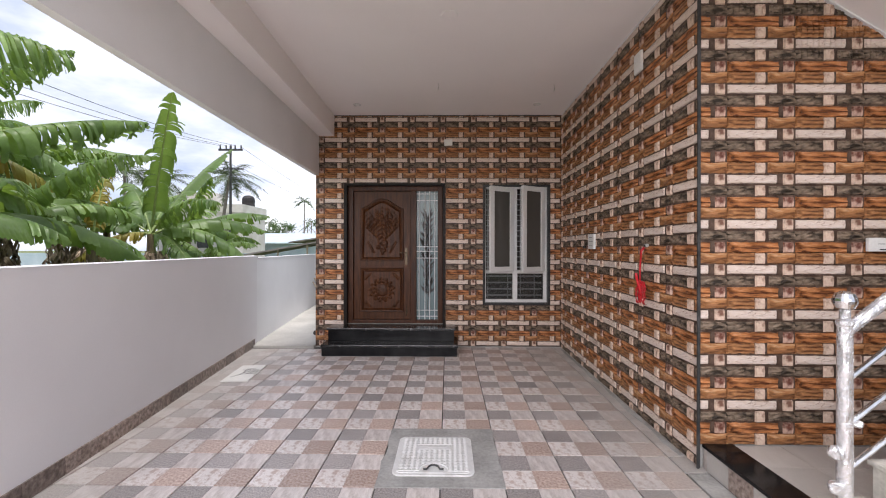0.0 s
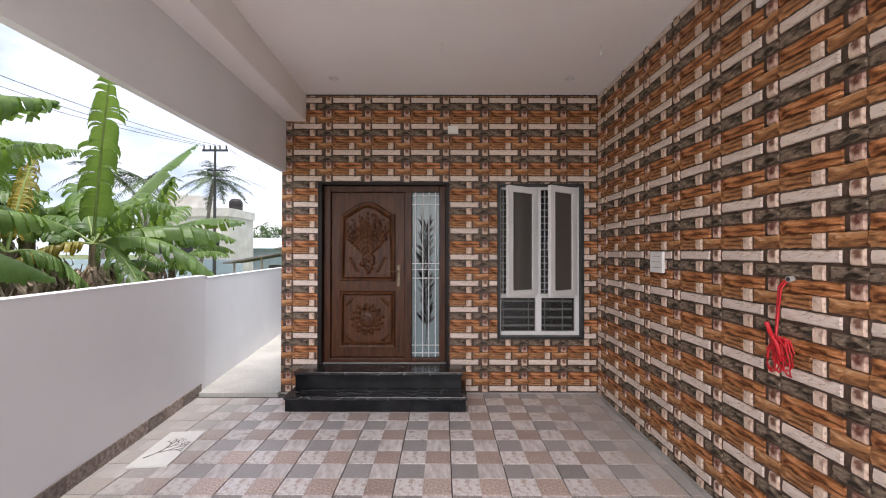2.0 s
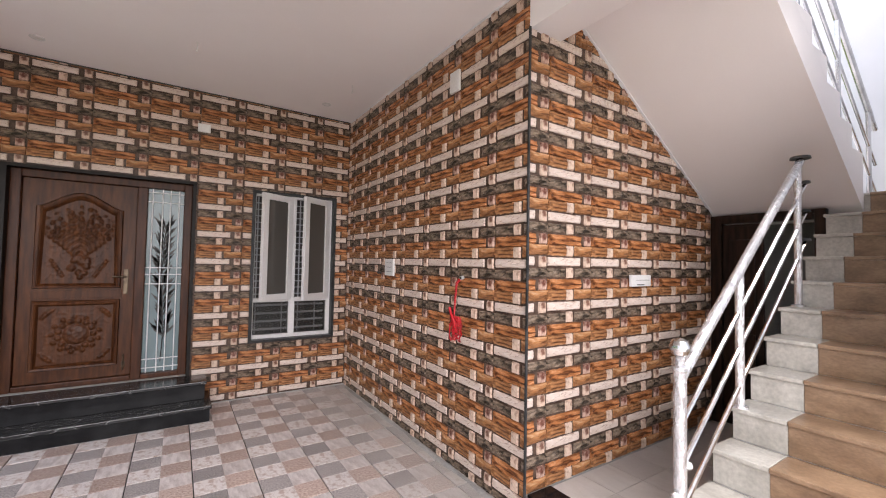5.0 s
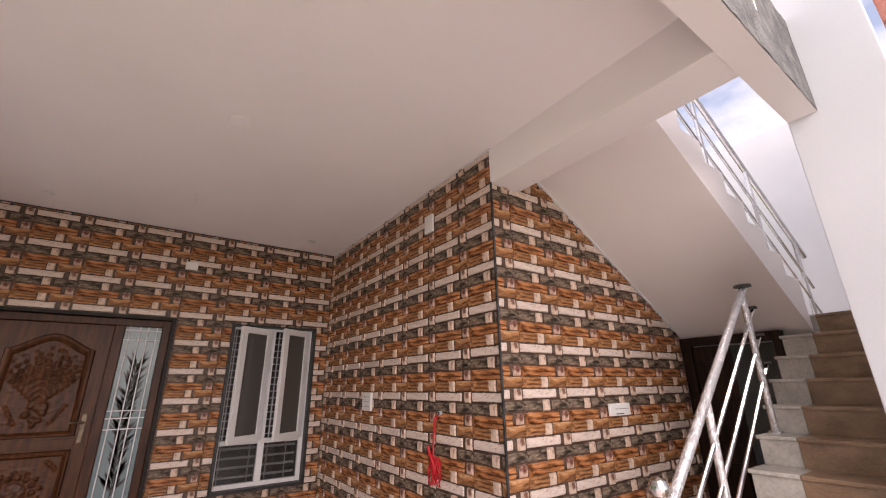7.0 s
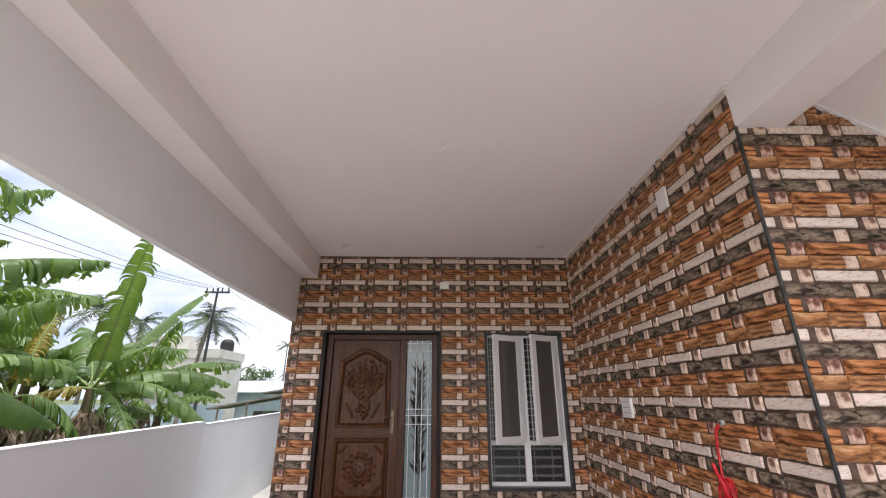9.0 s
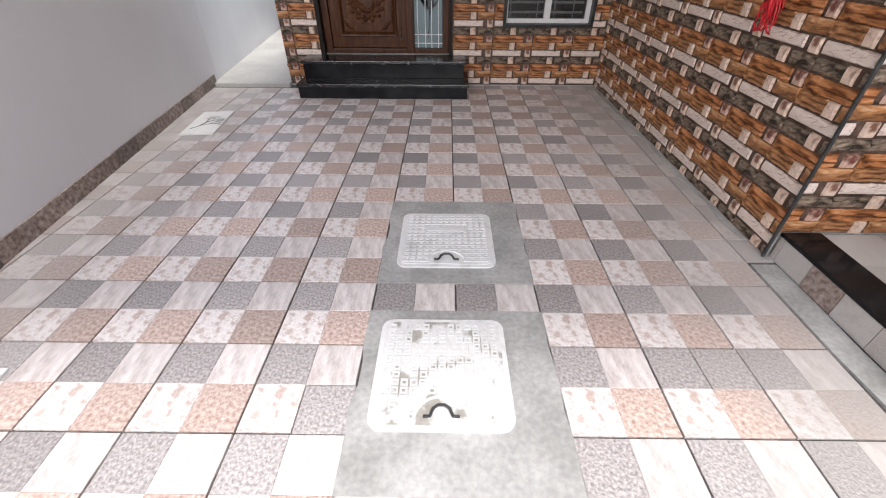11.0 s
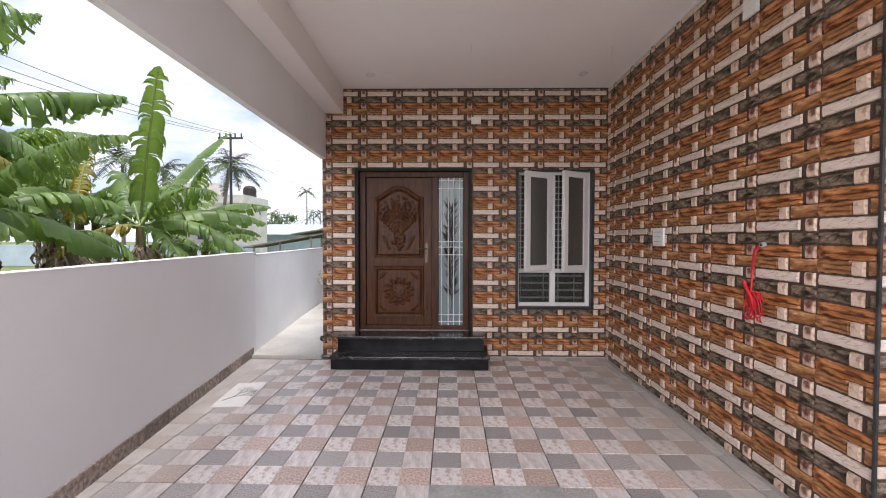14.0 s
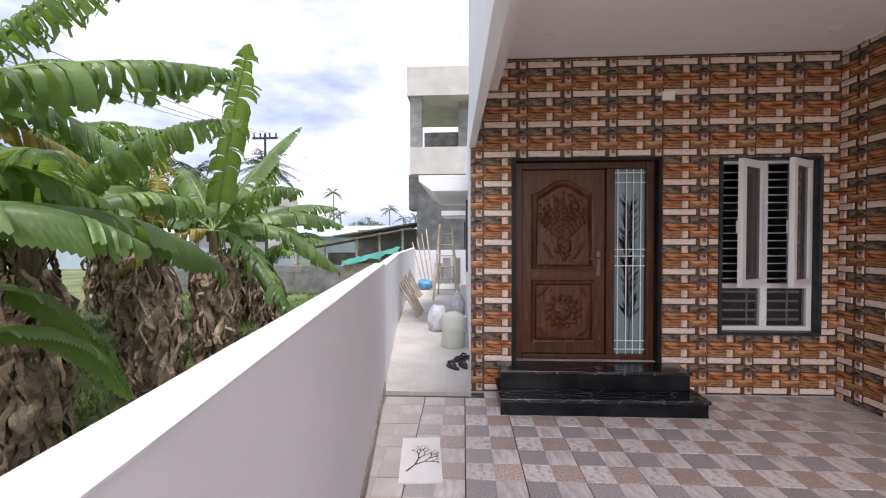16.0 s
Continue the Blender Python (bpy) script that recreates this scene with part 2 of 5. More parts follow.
STAIR_B = mat("brown_stair_tile", (0.20, 0.125, 0.075), (0.34, 0.225, 0.14), 6, 0.32, 0.1, 50, stretch=(1, 1, 2))
STAIR_G = mat("ivory_stair_tile", (0.40, 0.38, 0.34), (0.56, 0.54, 0.49), 6, 0.35, 0.1, 50)
# dark grey stands in for the shade inside unlit rooms
ROOM_SHADE = mat("shade_dark_room_wall", (0.16, 0.15, 0.14), (0.2, 0.19, 0.18), 3, 0.8, 0.05, 60)
WINGLASS = glass("grey_window_glass", (0.095, 0.088, 0.078), 0.06, 0.10)
LOWGLASS = glass("clear_grey_glass", (0.05, 0.05, 0.048), 0.05, 0.62)
FROST = glass("frosted_glass", (0.17, 0.235, 0.25), 0.25, 0.10)
GRASS_G = mat("field_ground", (0.08, 0.12, 0.035), (0.21, 0.22, 0.09), 0.9, 0.95, 0.5, 14, lo=0.36, hi=0.7)
LEAF = leaf_mat("banana_leaf_green", (0.055, 0.11, 0.024), (0.175, 0.27, 0.075), (0.28, 0.43, 0.06))
LEAF_Y = leaf_mat("banana_leaf_yellow", (0.16, 0.17, 0.03), (0.40, 0.30, 0.06), (0.55, 0.40, 0.05))
RIB = mat("leaf_midrib", (0.16, 0.22, 0.06), (0.26, 0.32, 0.11), 4, 0.5, 0.1, 40)
DRY = mat("dry_banana_leaf", (0.15, 0.10, 0.065), (0.52, 0.41, 0.31), 5, 0.9, 0.5, 40, island=0.5)
TRUNK = mat("banana_trunk", (0.06, 0.042, 0.025), (0.16, 0.135, 0.06), 5, 0.8, 0.5, 30, stretch=(2, 2, 0.5))
PALM_T = mat("palm_trunk", (0.15, 0.13, 0.11), (0.28, 0.25, 0.22), 5, 0.9, 0.5, 30)
PALM_L = mat("palm_frond", (0.035, 0.065, 0.02), (0.09, 0.13, 0.04), 3, 0.55, 0.1, 30, island=0.25)
FARHOUSE = mat("pale_render", (0.55, 0.52, 0.47), (0.66, 0.64, 0.60), 1.5, 0.85, 0.2, 30)
BLUEWALL = mat("pale_blue_render", (0.42, 0.52, 0.58), (0.52, 0.60, 0.66), 1.2, 0.85, 0.2, 30)
BLOCK = mat("grey_block_wall", (0.20, 0.20, 0.195), (0.33, 0.325, 0.315), 2.5, 0.95, 0.5, 30, vary=0.12)
SHEET = mat("old_roof_sheet", (0.12, 0.11, 0.10), (0.27, 0.25, 0.23), 2, 0.85, 0.3, 20)
TARP = mat("green_tarpaulin", (0.02, 0.19, 0.14), (0.05, 0.34, 0.26), 4, 0.45, 0.3, 20)
SALMON = mat("salmon_cladding", (0.42, 0.17, 0.13), (0.55, 0.26, 0.20), 6, 0.5, 0.15, 40, vary=0.1)
BAMBOO = mat("weathered_pole_wood", (0.30, 0.25, 0.19), (0.50, 0.43, 0.34), 6, 0.8, 0.3, 40, vary=0.15)
BLUEBAG = mat("blue_plastic", (0.05, 0.22, 0.42), (0.15, 0.38, 0.60), 6, 0.4, 0.3, 30)
SACK = mat("white_sack", (0.45, 0.46, 0.48), (0.70, 0.71, 0.74), 6, 0.6, 0.5, 30)
RUBBER = mat("black_rubber", (0.012, 0.011, 0.011), (0.035, 0.03, 0.028), 10, 0.6, 0.2, 60)


# ---- mesh helpers ----
def link_mesh(name, bm, materials, parent=None, smooth=False):
    me = bpy.data.meshes.new(name)
    bm.to_mesh(me)
    bm.free()
    for m in materials if isinstance(materials, (list, tuple)) else [materials]:
        me.materials.append(m)
    if smooth:
        for p in me.polygons:
            p.use_smooth = True
    ob = new(name, me)
    if parent:
        ob.parent = parent
    return ob


def part(name, bm, material, parent, label="", smooth=False):
    ob = link_mesh(name, bm, material, parent, smooth)
    return tagged(ob, label) if label else ob


def thing(name, x, y, z, label, category, group="", turn=0.0):
    ob = new(name)
    ob.empty_display_size = 0.1
    ob.matrix_world = pose(x, y, z, 0, 0, turn)
    return tagged(ob, label, category, group)


def solid(name, bm, material, label, category="", kind="", smooth=False, group=""):
    return tagged(link_mesh(name, bm, material, None, smooth), label, category, group, kind)


def box(bm, x0, x1, y0, y1, z0, z1, bevel=0.0, mi=0):
    vs = [bm.verts.new(p) for p in ((x0, y0, z0), (x1, y0, z0), (x1, y1, z0), (x0, y1, z0), (x0, y0, z1), (x1, y0, z1), (x1, y1, z1), (x0, y1, z1))]
    fs = [bm.faces.new([vs[i] for i in q]) for q in ((3, 2, 1, 0), (4, 5, 6, 7), (0, 1, 5, 4), (1, 2, 6, 5), (2, 3, 7, 6), (3, 0, 4, 7))]
    if bevel:
        es = list({e for f in fs for e in f.edges})
        out = bmesh.ops.bevel(bm, geom=es, offset=bevel, segments=2, affect="EDGES", profile=0.6)
        fs = out["faces"] + [f for f in fs if f.is_valid]
    for f in fs:
        f.material_index = mi
    return bm


def boxes(*list_of, bevel=0.0):
    bm = bmesh.new()
    for b in list_of:
        box(bm, *b, bevel=bevel)
    return bm


def prism(bm, outline, axis, a, b, mi=0):
    """A flat outline of (u, v) points drawn out from a to b along an axis: 'y' takes (x, z), 'x' takes (y, z), 'z' takes (x, y)."""
    def at(p, d):
        return {"y": (p[0], d, p[1]), "x": (d, p[0], p[1]), "z": (p[0], p[1], d)}[axis]
    lo, hi = [bm.verts.new(at(p, a)) for p in outline], [bm.verts.new(at(p, b)) for p in outline]
    fs = [bm.faces.new(lo[::-1]), bm.faces.new(hi)]
    n = len(outline)
    for i in range(n):
        fs.append(bm.faces.new((lo[i], lo[(i + 1) % n], hi[(i + 1) % n], hi[i])))
    for f in fs:
        f.material_index = mi
    bmesh.ops.recalc_face_normals(bm, faces=fs)
    return bm


def tube(bm, pts, radius, sides=8, taper=None, caps=True, mi=0):
    """A round bar along points."""
    pts = [Vector(p) for p in pts]
    rings = []
    for i, p in enumerate(pts):
        d = (pts[min(i + 1, len(pts) - 1)] - pts[max(i - 1, 0)]).normalized()
        side = d.cross(Vector((0, 0, 1)))
        side = side.normalized() if side.length > 1e-3 else Vector((1, 0, 0))
        up = side.cross(d)
        r = radius if taper is None else radius + (taper - radius) * i / (len(pts) - 1)
        rings.append([bm.verts.new(p + r * (math.cos(a) * side + math.sin(a) * up)) for a in (2 * math.pi * k / sides for k in range(sides))])
    for a, b in zip(rings, rings[1:]):
        for k in range(sides):
            f = bm.faces.new((a[k], a[(k + 1) % sides], b[(k + 1) % sides], b[k]))
            f.material_index = mi
    if caps:
        bm.faces.new(rings[0]).material_index = mi
        bm.faces.new(rings[-1][::-1]).material_index = mi
    return bm


def lathe(bm, profile, x=0.0, y=0.0, z=0.0, sides=20):
    rings = [[bm.verts.new((x + r * math.cos(2 * math.pi * k / sides), y + r * math.sin(2 * math.pi * k / sides), z + h)) for k in range(sides)] for r, h in profile]
    for a, b in zip(rings, rings[1:]):
        for k in range(sides):
            bm.faces.new((a[k], a[(k + 1) % sides], b[(k + 1) % sides], b[k]))
    bm.faces.new(rings[0][::-1])
    bm.faces.new(rings[-1])
    return bm


def minus(rects, hole):
    """Rectangles (u0, u1, v0, v1) less a hole."""
    out = []
    for u0, u1, v0, v1 in rects:
        a0, a1, b0, b1 = max(u0, hole[0]), min(u1, hole[1]), max(v0, hole[2]), min(v1, hole[3])
        if a0 >= a1 or b0 >= b1:
            out.append((u0, u1, v0, v1))
            continue
        out += [r for r in ((u0, a0, v0, v1), (a1, u1, v0, v1), (a0, a1, v0, b0), (a0, a1, b1, v1)) if r[1] - r[0] > 1e-4 and r[3] - r[2] > 1e-4]
    return out


# ---- the plan ----
BACK, RIGHT, SIDE = 6.02, 1.72, 2.755
CEILING, SLAB_FRONT = 3.405, 1.06
DOOR = (-1.482, 0.008, 0.335, 2.405)
WINDOW = (0.565, 1.548, 0.625, 2.385)


def wall_x(y):
    """The garden wall's inner face."""
    return -2.08 - 0.12 * y if y < 10 else -3.28 - 0.07 * (y - 10)


def beam_x(offset, y):
    return offset - 0.10 - 0.025 * y


# ground
bm = bmesh.new()
bmesh.ops.create_grid(bm, x_segments=60, y_segments=60, size=300)
for v in bm.verts:
    v.co.z = -0.42
solid("ground", bm, GRASS_G, "green grassy field with bare patches beyond the garden wall", "ground", "structure")

# floor bed, raised path, platform by the stairs
bm = bmesh.new()
prism(bm, [(wall_x(-6) - 0.1, -6), (7.0, -6), (7.0, BACK + 0.2), (wall_x(6.2) - 0.1, BACK + 0.2)], "z", -0.45, -0.012)
solid("floor", bm, GROUT, "grey cement bed under chequered porch tiles", "floor", "structure")
bm = bmesh.new()
prism(bm, [(wall_x(5.93) - 0.1, 5.93), (-1.90, 5.93), (-1.90, 16.4), (wall_x(16.4) - 0.1, 16.4)], "z", -0.45, 0.03)
solid("pavement", bm, PATHC, "pale concrete side passage beside the house", "passage", "structure")

# garden wall with its coping
bm = bmesh.new()
ys = [-6, -2, 1, 2, 3, 4, 5, 6.1]
ring = [(wall_x(y), y) for y in ys]
prism(bm, ring + [(x - 0.11, y) for x, y in ring[::-1]], "z", -0.6, 1.332)
solid("wall_west", bm, PAINT_GREY, "smooth grey-white plastered garden wall of the porch", "wall", "structure")
bm = bmesh.new()
ring = [(wall_x(y) - 0.004, y) for y in (6.104, 8, 10, 12, 14, 16.4)]
prism(bm, ring + [(x - 0.11, y) for x, y in ring[::-1]], "z", -0.6, 1.302)
solid("wall_west_far", bm, PAINT, "pale plastered garden wall along the side passage", "wall", "structure")
bm = bmesh.new()
rows = []
yy = -6.0
while yy <= 16.41:
    x, h = wall_x(yy), 1.30 if yy < 6.1 else 1.27
    j = [0.008 * noise.noise(Vector((yy * 3.1, k * 7.0, 0))) for k in range(6)]
    rows.append([bm.verts.new(p) for p in ((x + 0.001, yy, h + 0.030), (x + 0.001 + j[0] * 0.3, yy, h + 0.0345), (x - 0.004, yy, h + 0.0385 + j[1] * 0.2), (x - 0.055, yy, h + 0.041 + j[2] * 0.4), (x - 0.108, yy, h + 0.036 + j[3] * 0.3), (x - 0.122 + j[4] * 2, yy, h + 0.018), (x - 0.12, yy, h + 0.004))])
    yy += 0.08
for a, b in zip(rows, rows[1:]):
    for k in range(6):
        bm.faces.new((a[k], b[k], b[k + 1], a[k + 1]))
bmesh.ops.recalc_face_normals(bm, faces=bm.faces[:])
solid("coping", bm, COPING, "rough white cement coping on the garden wall", "coping", "structure")
solid("wall_north_far", boxes((-4.2, -1.9, 16.4, 16.6, -0.5, 1.22)), PAINT, "white plastered wall closing the side passage", "wall", "structure")

# house walls with their openings
def pierced(name, u0, u1, v0, v1, holes, place, material, label):
    bm = bmesh.new()
    rects = [(u0, u1, v0, v1)]
    for h in holes:
        rects = minus(rects, h)
    for r in rects:
        place(bm, r)
    return solid(name, bm, material, label, "wall", "structure")


pierced("wall_north", -1.90, RIGHT + 0.25, -0.3, CEILING, [DOOR, WINDOW], lambda bm, r: box(bm, r[0], r[1], BACK + 0.003, BACK + 0.23, r[2], r[3]), CEMENT, "front wall of the house behind woven stone tiles")
solid("wall_east", boxes((RIGHT + 0.003, RIGHT + 0.23, SIDE + 0.003, BACK, -0.3, CEILING)), CEMENT, "porch wall of the house behind woven stone tiles", "wall", "structure")
solid("wall_stair", boxes((RIGHT + 0.23, 4.22, SIDE + 0.003, SIDE + 0.23, -0.3, CEILING + 0.2)), CEMENT, "house wall under the stairs behind woven stone tiles", "wall", "structure")
solid("wall_west_house", boxes((-1.90, -1.68, BACK + 0.23, 15.6, -0.3, 3.5)), PAINT, "white side wall of the house along the passage", "wall", "structure")
# closed room behind door and window, its indoor shade painted into the walls
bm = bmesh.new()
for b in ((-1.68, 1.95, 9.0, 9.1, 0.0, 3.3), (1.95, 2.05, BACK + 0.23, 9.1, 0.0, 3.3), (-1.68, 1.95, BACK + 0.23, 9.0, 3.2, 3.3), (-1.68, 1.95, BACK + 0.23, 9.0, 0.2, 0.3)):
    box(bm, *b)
solid("room_shell", bm, ROOM_SHADE, "unlit room behind the window, its shade put into dark wall colour", "room", "structure")

# ceiling slab, beams
bm = bmesh.new()
prism(bm, [(beam_x(-1.66, SLAB_FRONT), SLAB_FRONT), (2.0, SLAB_FRONT), (2.0, BACK + 0.23), (beam_x(-1.66, BACK + 0.23), BACK + 0.23)], "z", CEILING, CEILING + 0.16)
box(bm, 2.0, 7.0, SIDE + 0.23, BACK, CEILING, CEILING + 0.16)
solid("ceiling", bm, CEIL, "plain white painted porch ceiling", "ceiling", "structure")
bm = bmesh.new()
prism(bm, [(beam_x(-1.375, SLAB_FRONT), SLAB_FRONT), (beam_x(-1.375, BACK), BACK), (beam_x(-1.60, BACK), BACK), (beam_x(-1.60, SLAB_FRONT), SLAB_FRONT)], "z", 3.10, CEILING)
solid("beam_west", bm, CEIL, "white painted ceiling beam along the porch edge", "beam", "structure")
bm = bmesh.new()
prism(bm, [(beam_x(-1.60, SLAB_FRONT) - 0.002, SLAB_FRONT), (beam_x(-1.60, BACK) - 0.002, BACK), (beam_x(-1.665, BACK), BACK), (beam_x(-1.665, SLAB_FRONT), SLAB_FRONT)], "z", 2.525, CEILING + 0.9)
solid("fascia_west", bm, PAINT, "deep white edge beam over the garden wall", "beam", "structure")
solid("beam_stair", boxes((RIGHT - 0.005, 2.0, 1.20, SIDE, 3.11, CEILING), bevel=0.004), CEIL, "white painted beam at the head of the stairs", "beam", "structure")
bm = boxes((beam_x(-1.375, 1.1), 2.9, SLAB_FRONT + 0.004, 1.20, 3.10, CEILING + 0.1))
solid("beam_south", bm, CEIL, "white painted front beam of the porch slab", "beam", "structure")
bm = bmesh.new()
n = 90
rows = []
for i in range(n + 1):
    x = -1.7 + i * (4.6 / n)
    rows.append([bm.verts.new((x, SLAB_FRONT + 0.002 - 0.012 * abs(noise.noise(Vector((x * 6, k * 3.0, 1)))), 3.10 + 0.008 * noise.noise(Vector((x * 9, k, 4))) + k * 0.13)) for k in range(6)])
for a, b in zip(rows, rows[1:]):
    for k in range(5):
        bm.faces.new((a[k], b[k], b[k + 1], a[k + 1]))
solid("slab_edge", bm, RAWCEM, "unplastered dark cement edge of the porch slab", "slab edge", "structure")
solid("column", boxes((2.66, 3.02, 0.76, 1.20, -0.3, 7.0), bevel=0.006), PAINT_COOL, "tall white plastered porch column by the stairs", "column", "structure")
solid("wall_south_stair", boxes((3.02, 6.9, 1.02, 1.18, -0.3, 5.0)), PAINT, "white plastered wall beside the staircase", "wall", "structure")
solid("wall_landing", boxes((6.5, 6.7, 1.18, 5.0, -0.3, 5.05)), PAINT, "white plastered wall behind the stair landing", "wall", "structure")

# ---- staircase ----
RISE, GO, FIRST = 0.170, 0.232, 1.74
PLAT, STEPS = 0.15, 12
stairs = thing("staircase", 3.0, 1.5, 0.0, "tiled concrete staircase with brown and ivory steps", "staircase")


def under(name, bm, material, parent, label=""):
    """A part built in world coordinates under a thing."""
    ob = part(name, bm, material, parent, label)
    ob.matrix_parent_inverse = parent.matrix_world.inverted()
    return ob


Y0, Y1, YB = 1.12, 1.90, 1.66
prof = [(FIRST + 0.02, 0.10)]
for k in range(STEPS):
    prof += [(FIRST + 0.02 + GO * k, PLAT + RISE * (k + 1) - 0.024), (FIRST + 0.02 + GO * (k + 1), PLAT + RISE * (k + 1) - 0.024)]
prof += [(6.5, PLAT + RISE * STEPS - 0.024), (6.5, PLAT + RISE * STEPS - 0.2), (FIRST + GO * STEPS, PLAT + RISE * STEPS - 0.25), (FIRST + 0.5, 0.10)]
under("flight", prism(bmesh.new(), prof, "y", Y0, Y1 - 0.006), PAINT, stairs)
for k in range(STEPS):
    x, z = FIRST + GO * k, PLAT + RISE * (k + 1)
    deep = GO if k < STEPS - 1 else 6.5 - x
    split = YB if k < 6 else YB + 0.04
    under("riser", boxes((x + 0.004, x + 0.0195, Y0, split - 0.001, z - RISE, z - 0.024)), STAIR_B, stairs)
    under("riser", boxes((x + 0.004, x + 0.0195, split + 0.001, Y1, z - RISE, z - 0.024)), STAIR_G, stairs)
    under("tread", boxes((x - 0.012, x + deep - 0.001, Y0, split - 0.001, z - 0.023, z), bevel=0.005), STAIR_B, stairs, "brown stone tread")
    under("tread", boxes((x - 0.012, x + deep - 0.001, split + 0.001, Y1 + 0.012, z - 0.023, z), bevel=0.005), STAIR_G, stairs, "ivory stone tread")

# returning flight overhead, with its stepped side and soffit
def soffit_z(x):
    return 3.405 - 0.607 * (x - 2.02)


upper = thing("upper_stair_flight", 4.0, 2.3, 2.1, "white plastered upper stair flight with sloping soffit", "staircase")
step_list = []
x, z = 2.02, 3.68
while z > 2.33:
    step_list.append((x, z))
    x, z = x + 0.28, z - 0.17
outline = [(2.02, 3.405), (2.02, 3.68), (x, z), (x, 2.19), (4.27, 2.19), (4.27, 2.04)]
for sx, sz in step_list:
    under("step", prism(bmesh.new(), [(sx + 0.001, sz), (sx + 0.28, sz), (sx + 0.28, sz - 0.168)], "y", 1.73, SIDE), CEIL, upper)
under("landing", boxes((4.271, 6.5, 1.91, SIDE, 2.04, 2.19)), CEIL, upper)
under("slab", prism(bmesh.new(), outline, "y", 1.73, SIDE), CEIL, upper)
rail = thing("upper_handrail", 3.2, 1.75, 3.4, "polished steel handrail on the upper stair flight", "handrail")
bm = bmesh.new()
for h in (0.28, 0.52, 0.82):
    under("rail", tube(bmesh.new(), [(2.05, 1.75, 3.60 + h), (4.75, 1.75, 3.60 + h - 0.607 * 2.7)], 0.022 if h > 0.8 else 0.012, 10), STEEL, rail)
for x in (2.15, 2.95, 3.75, 4.55):
    under("baluster", tube(bmesh.new(), [(x, 1.75, 3.44 - 0.607 * (x - 2.02)), (x, 1.75, 3.60 + 0.82 - 0.607 * (x - 2.05))], 0.016, 10), STEEL, rail)

# platform with granite nosing
solid("platform", boxes((1.79, 4.3, 0.9, SIDE, -0.3, PLAT - 0.012)), CEMENT, "raised cement platform at the foot of the stairs", "platform", "structure")

# under-stair door
dark = thing("under_stair_door", 4.22, 2.4, PLAT, "dark brown panelled door standing ajar under the stairs", "door")
under("frame", boxes((4.14, 4.22, 2.66, 2.75, PLAT, 2.08), (4.14, 4.22, 1.92, 1.99, PLAT, 2.08), (4.14, 4.22, 1.99, 2.66, 2.0, 2.08), bevel=0.006), WOOD_S, dark)
under("leaf", boxes((4.17, 4.20, 2.34, 2.655, PLAT + 0.01, 1.995), (4.15, 4.17, 2.40, 2.60, 0.4, 1.0), (4.15, 4.17, 2.40, 2.60, 1.15, 1.85), bevel=0.006), WOOD_S, dark)
# store walls coloured dark to give the gloom behind the ajar door
solid("wall_store", boxes((4.9, 5.0, 1.9, SIDE, 0, 2.4), (4.22, 4.9, 1.902, 1.99, PLAT - 0.01, 2.02)), ROOM_SHADE, "back of the store room under the stairs, shade put into its colour", "wall", "structure")

# balustrade of the lower flight
bal = thing("stair_balustrade", 1.82, 1.87, PLAT, "stainless steel stair railing still wrapped in clear film", "railing")
SL = RISE / GO
RY = 1.865


def rail_z(x):
    return 1.125 + 0.79 * (x - 1.83)


bm = bmesh.new()
lathe(bm, [(0.05, 0), (0.05, 0.012), (0.030, 0.02), (0.028, 0.95), (0.033, 0.96), (0.033, 0.975), (0.020, 0.985), (0.020, 1.025)], 1.83, RY, PLAT)
newel = under("newel_post", bm, STEEL_W, bal, "steel newel post wrapped in wrinkled clear film")
bm = bmesh.new()
lathe(bm, [(0.016, -0.042), (0.034, -0.032), (0.043, -0.012), (0.045, 0.0), (0.043, 0.012), (0.034, 0.032), (0.016, 0.042), (0.003, 0.045)], 1.83, RY, PLAT + 1.065, 24)
part("ball_finial", bm, STEEL, newel, "mirror-bright steel ball")
under("handrail", tube(bmesh.new(), [(1.83, RY, rail_z(1.83) - 0.05), (2.4, RY, rail_z(2.4) - 0.05), (3.42, RY, rail_z(3.42) - 0.05)], 0.026, 14), STEEL_W, bal)
for d in (0.27, 0.47, 0.67):
    under("rail", tube(bmesh.new(), [(1.84, RY, rail_z(1.84) - d), (3.50, RY, rail_z(3.50) - d)], 0.0125, 8), STEEL, bal)
for x in (2.46, 3.36):
    k = int((x - FIRST) / GO)
    foot = PLAT + RISE * (k + 1)
    bm = bmesh.new()
    lathe(bm, [(0.04, 0), (0.04, 0.01), (0.022, 0.016), (0.022, rail_z(x) - 0.06 - foot)], x, RY, foot, 14)
    under("baluster", bm, STEEL_W, bal)
for d in (0.05, 0.27, 0.47, 0.67):
    bm = bmesh.new()
    x = 3.42 if d < 0.1 else 3.50
    lathe(bm, [(0.06 if d < 0.1 else 0.035, -0.008), (0.055 if d < 0.1 else 0.03, 0.008)], x, RY, rail_z(x) - d + 0.02, 12)
    under("wall_flange", bm, DARKBITS, bal)
for x, z, r in ((1.785, 0.42, 0.03), (1.78, 0.27, 0.028), (1.875, 0.55, 0.02)):
    bm = bmesh.new()
    bmesh.ops.create_icosphere(bm, subdivisions=2, radius=r, matrix=Matrix.Translation((x, RY - 0.01, z + PLAT - 0.03)))
    for v in bm.verts:
        v.co += 0.012 * noise.noise_vector(v.co * 40)
    under("film_knot", bm, STEEL_W, bal, "crumpled clear wrapping film")

bal.matrix_world = pose(1.810, 1.875, PLAT)

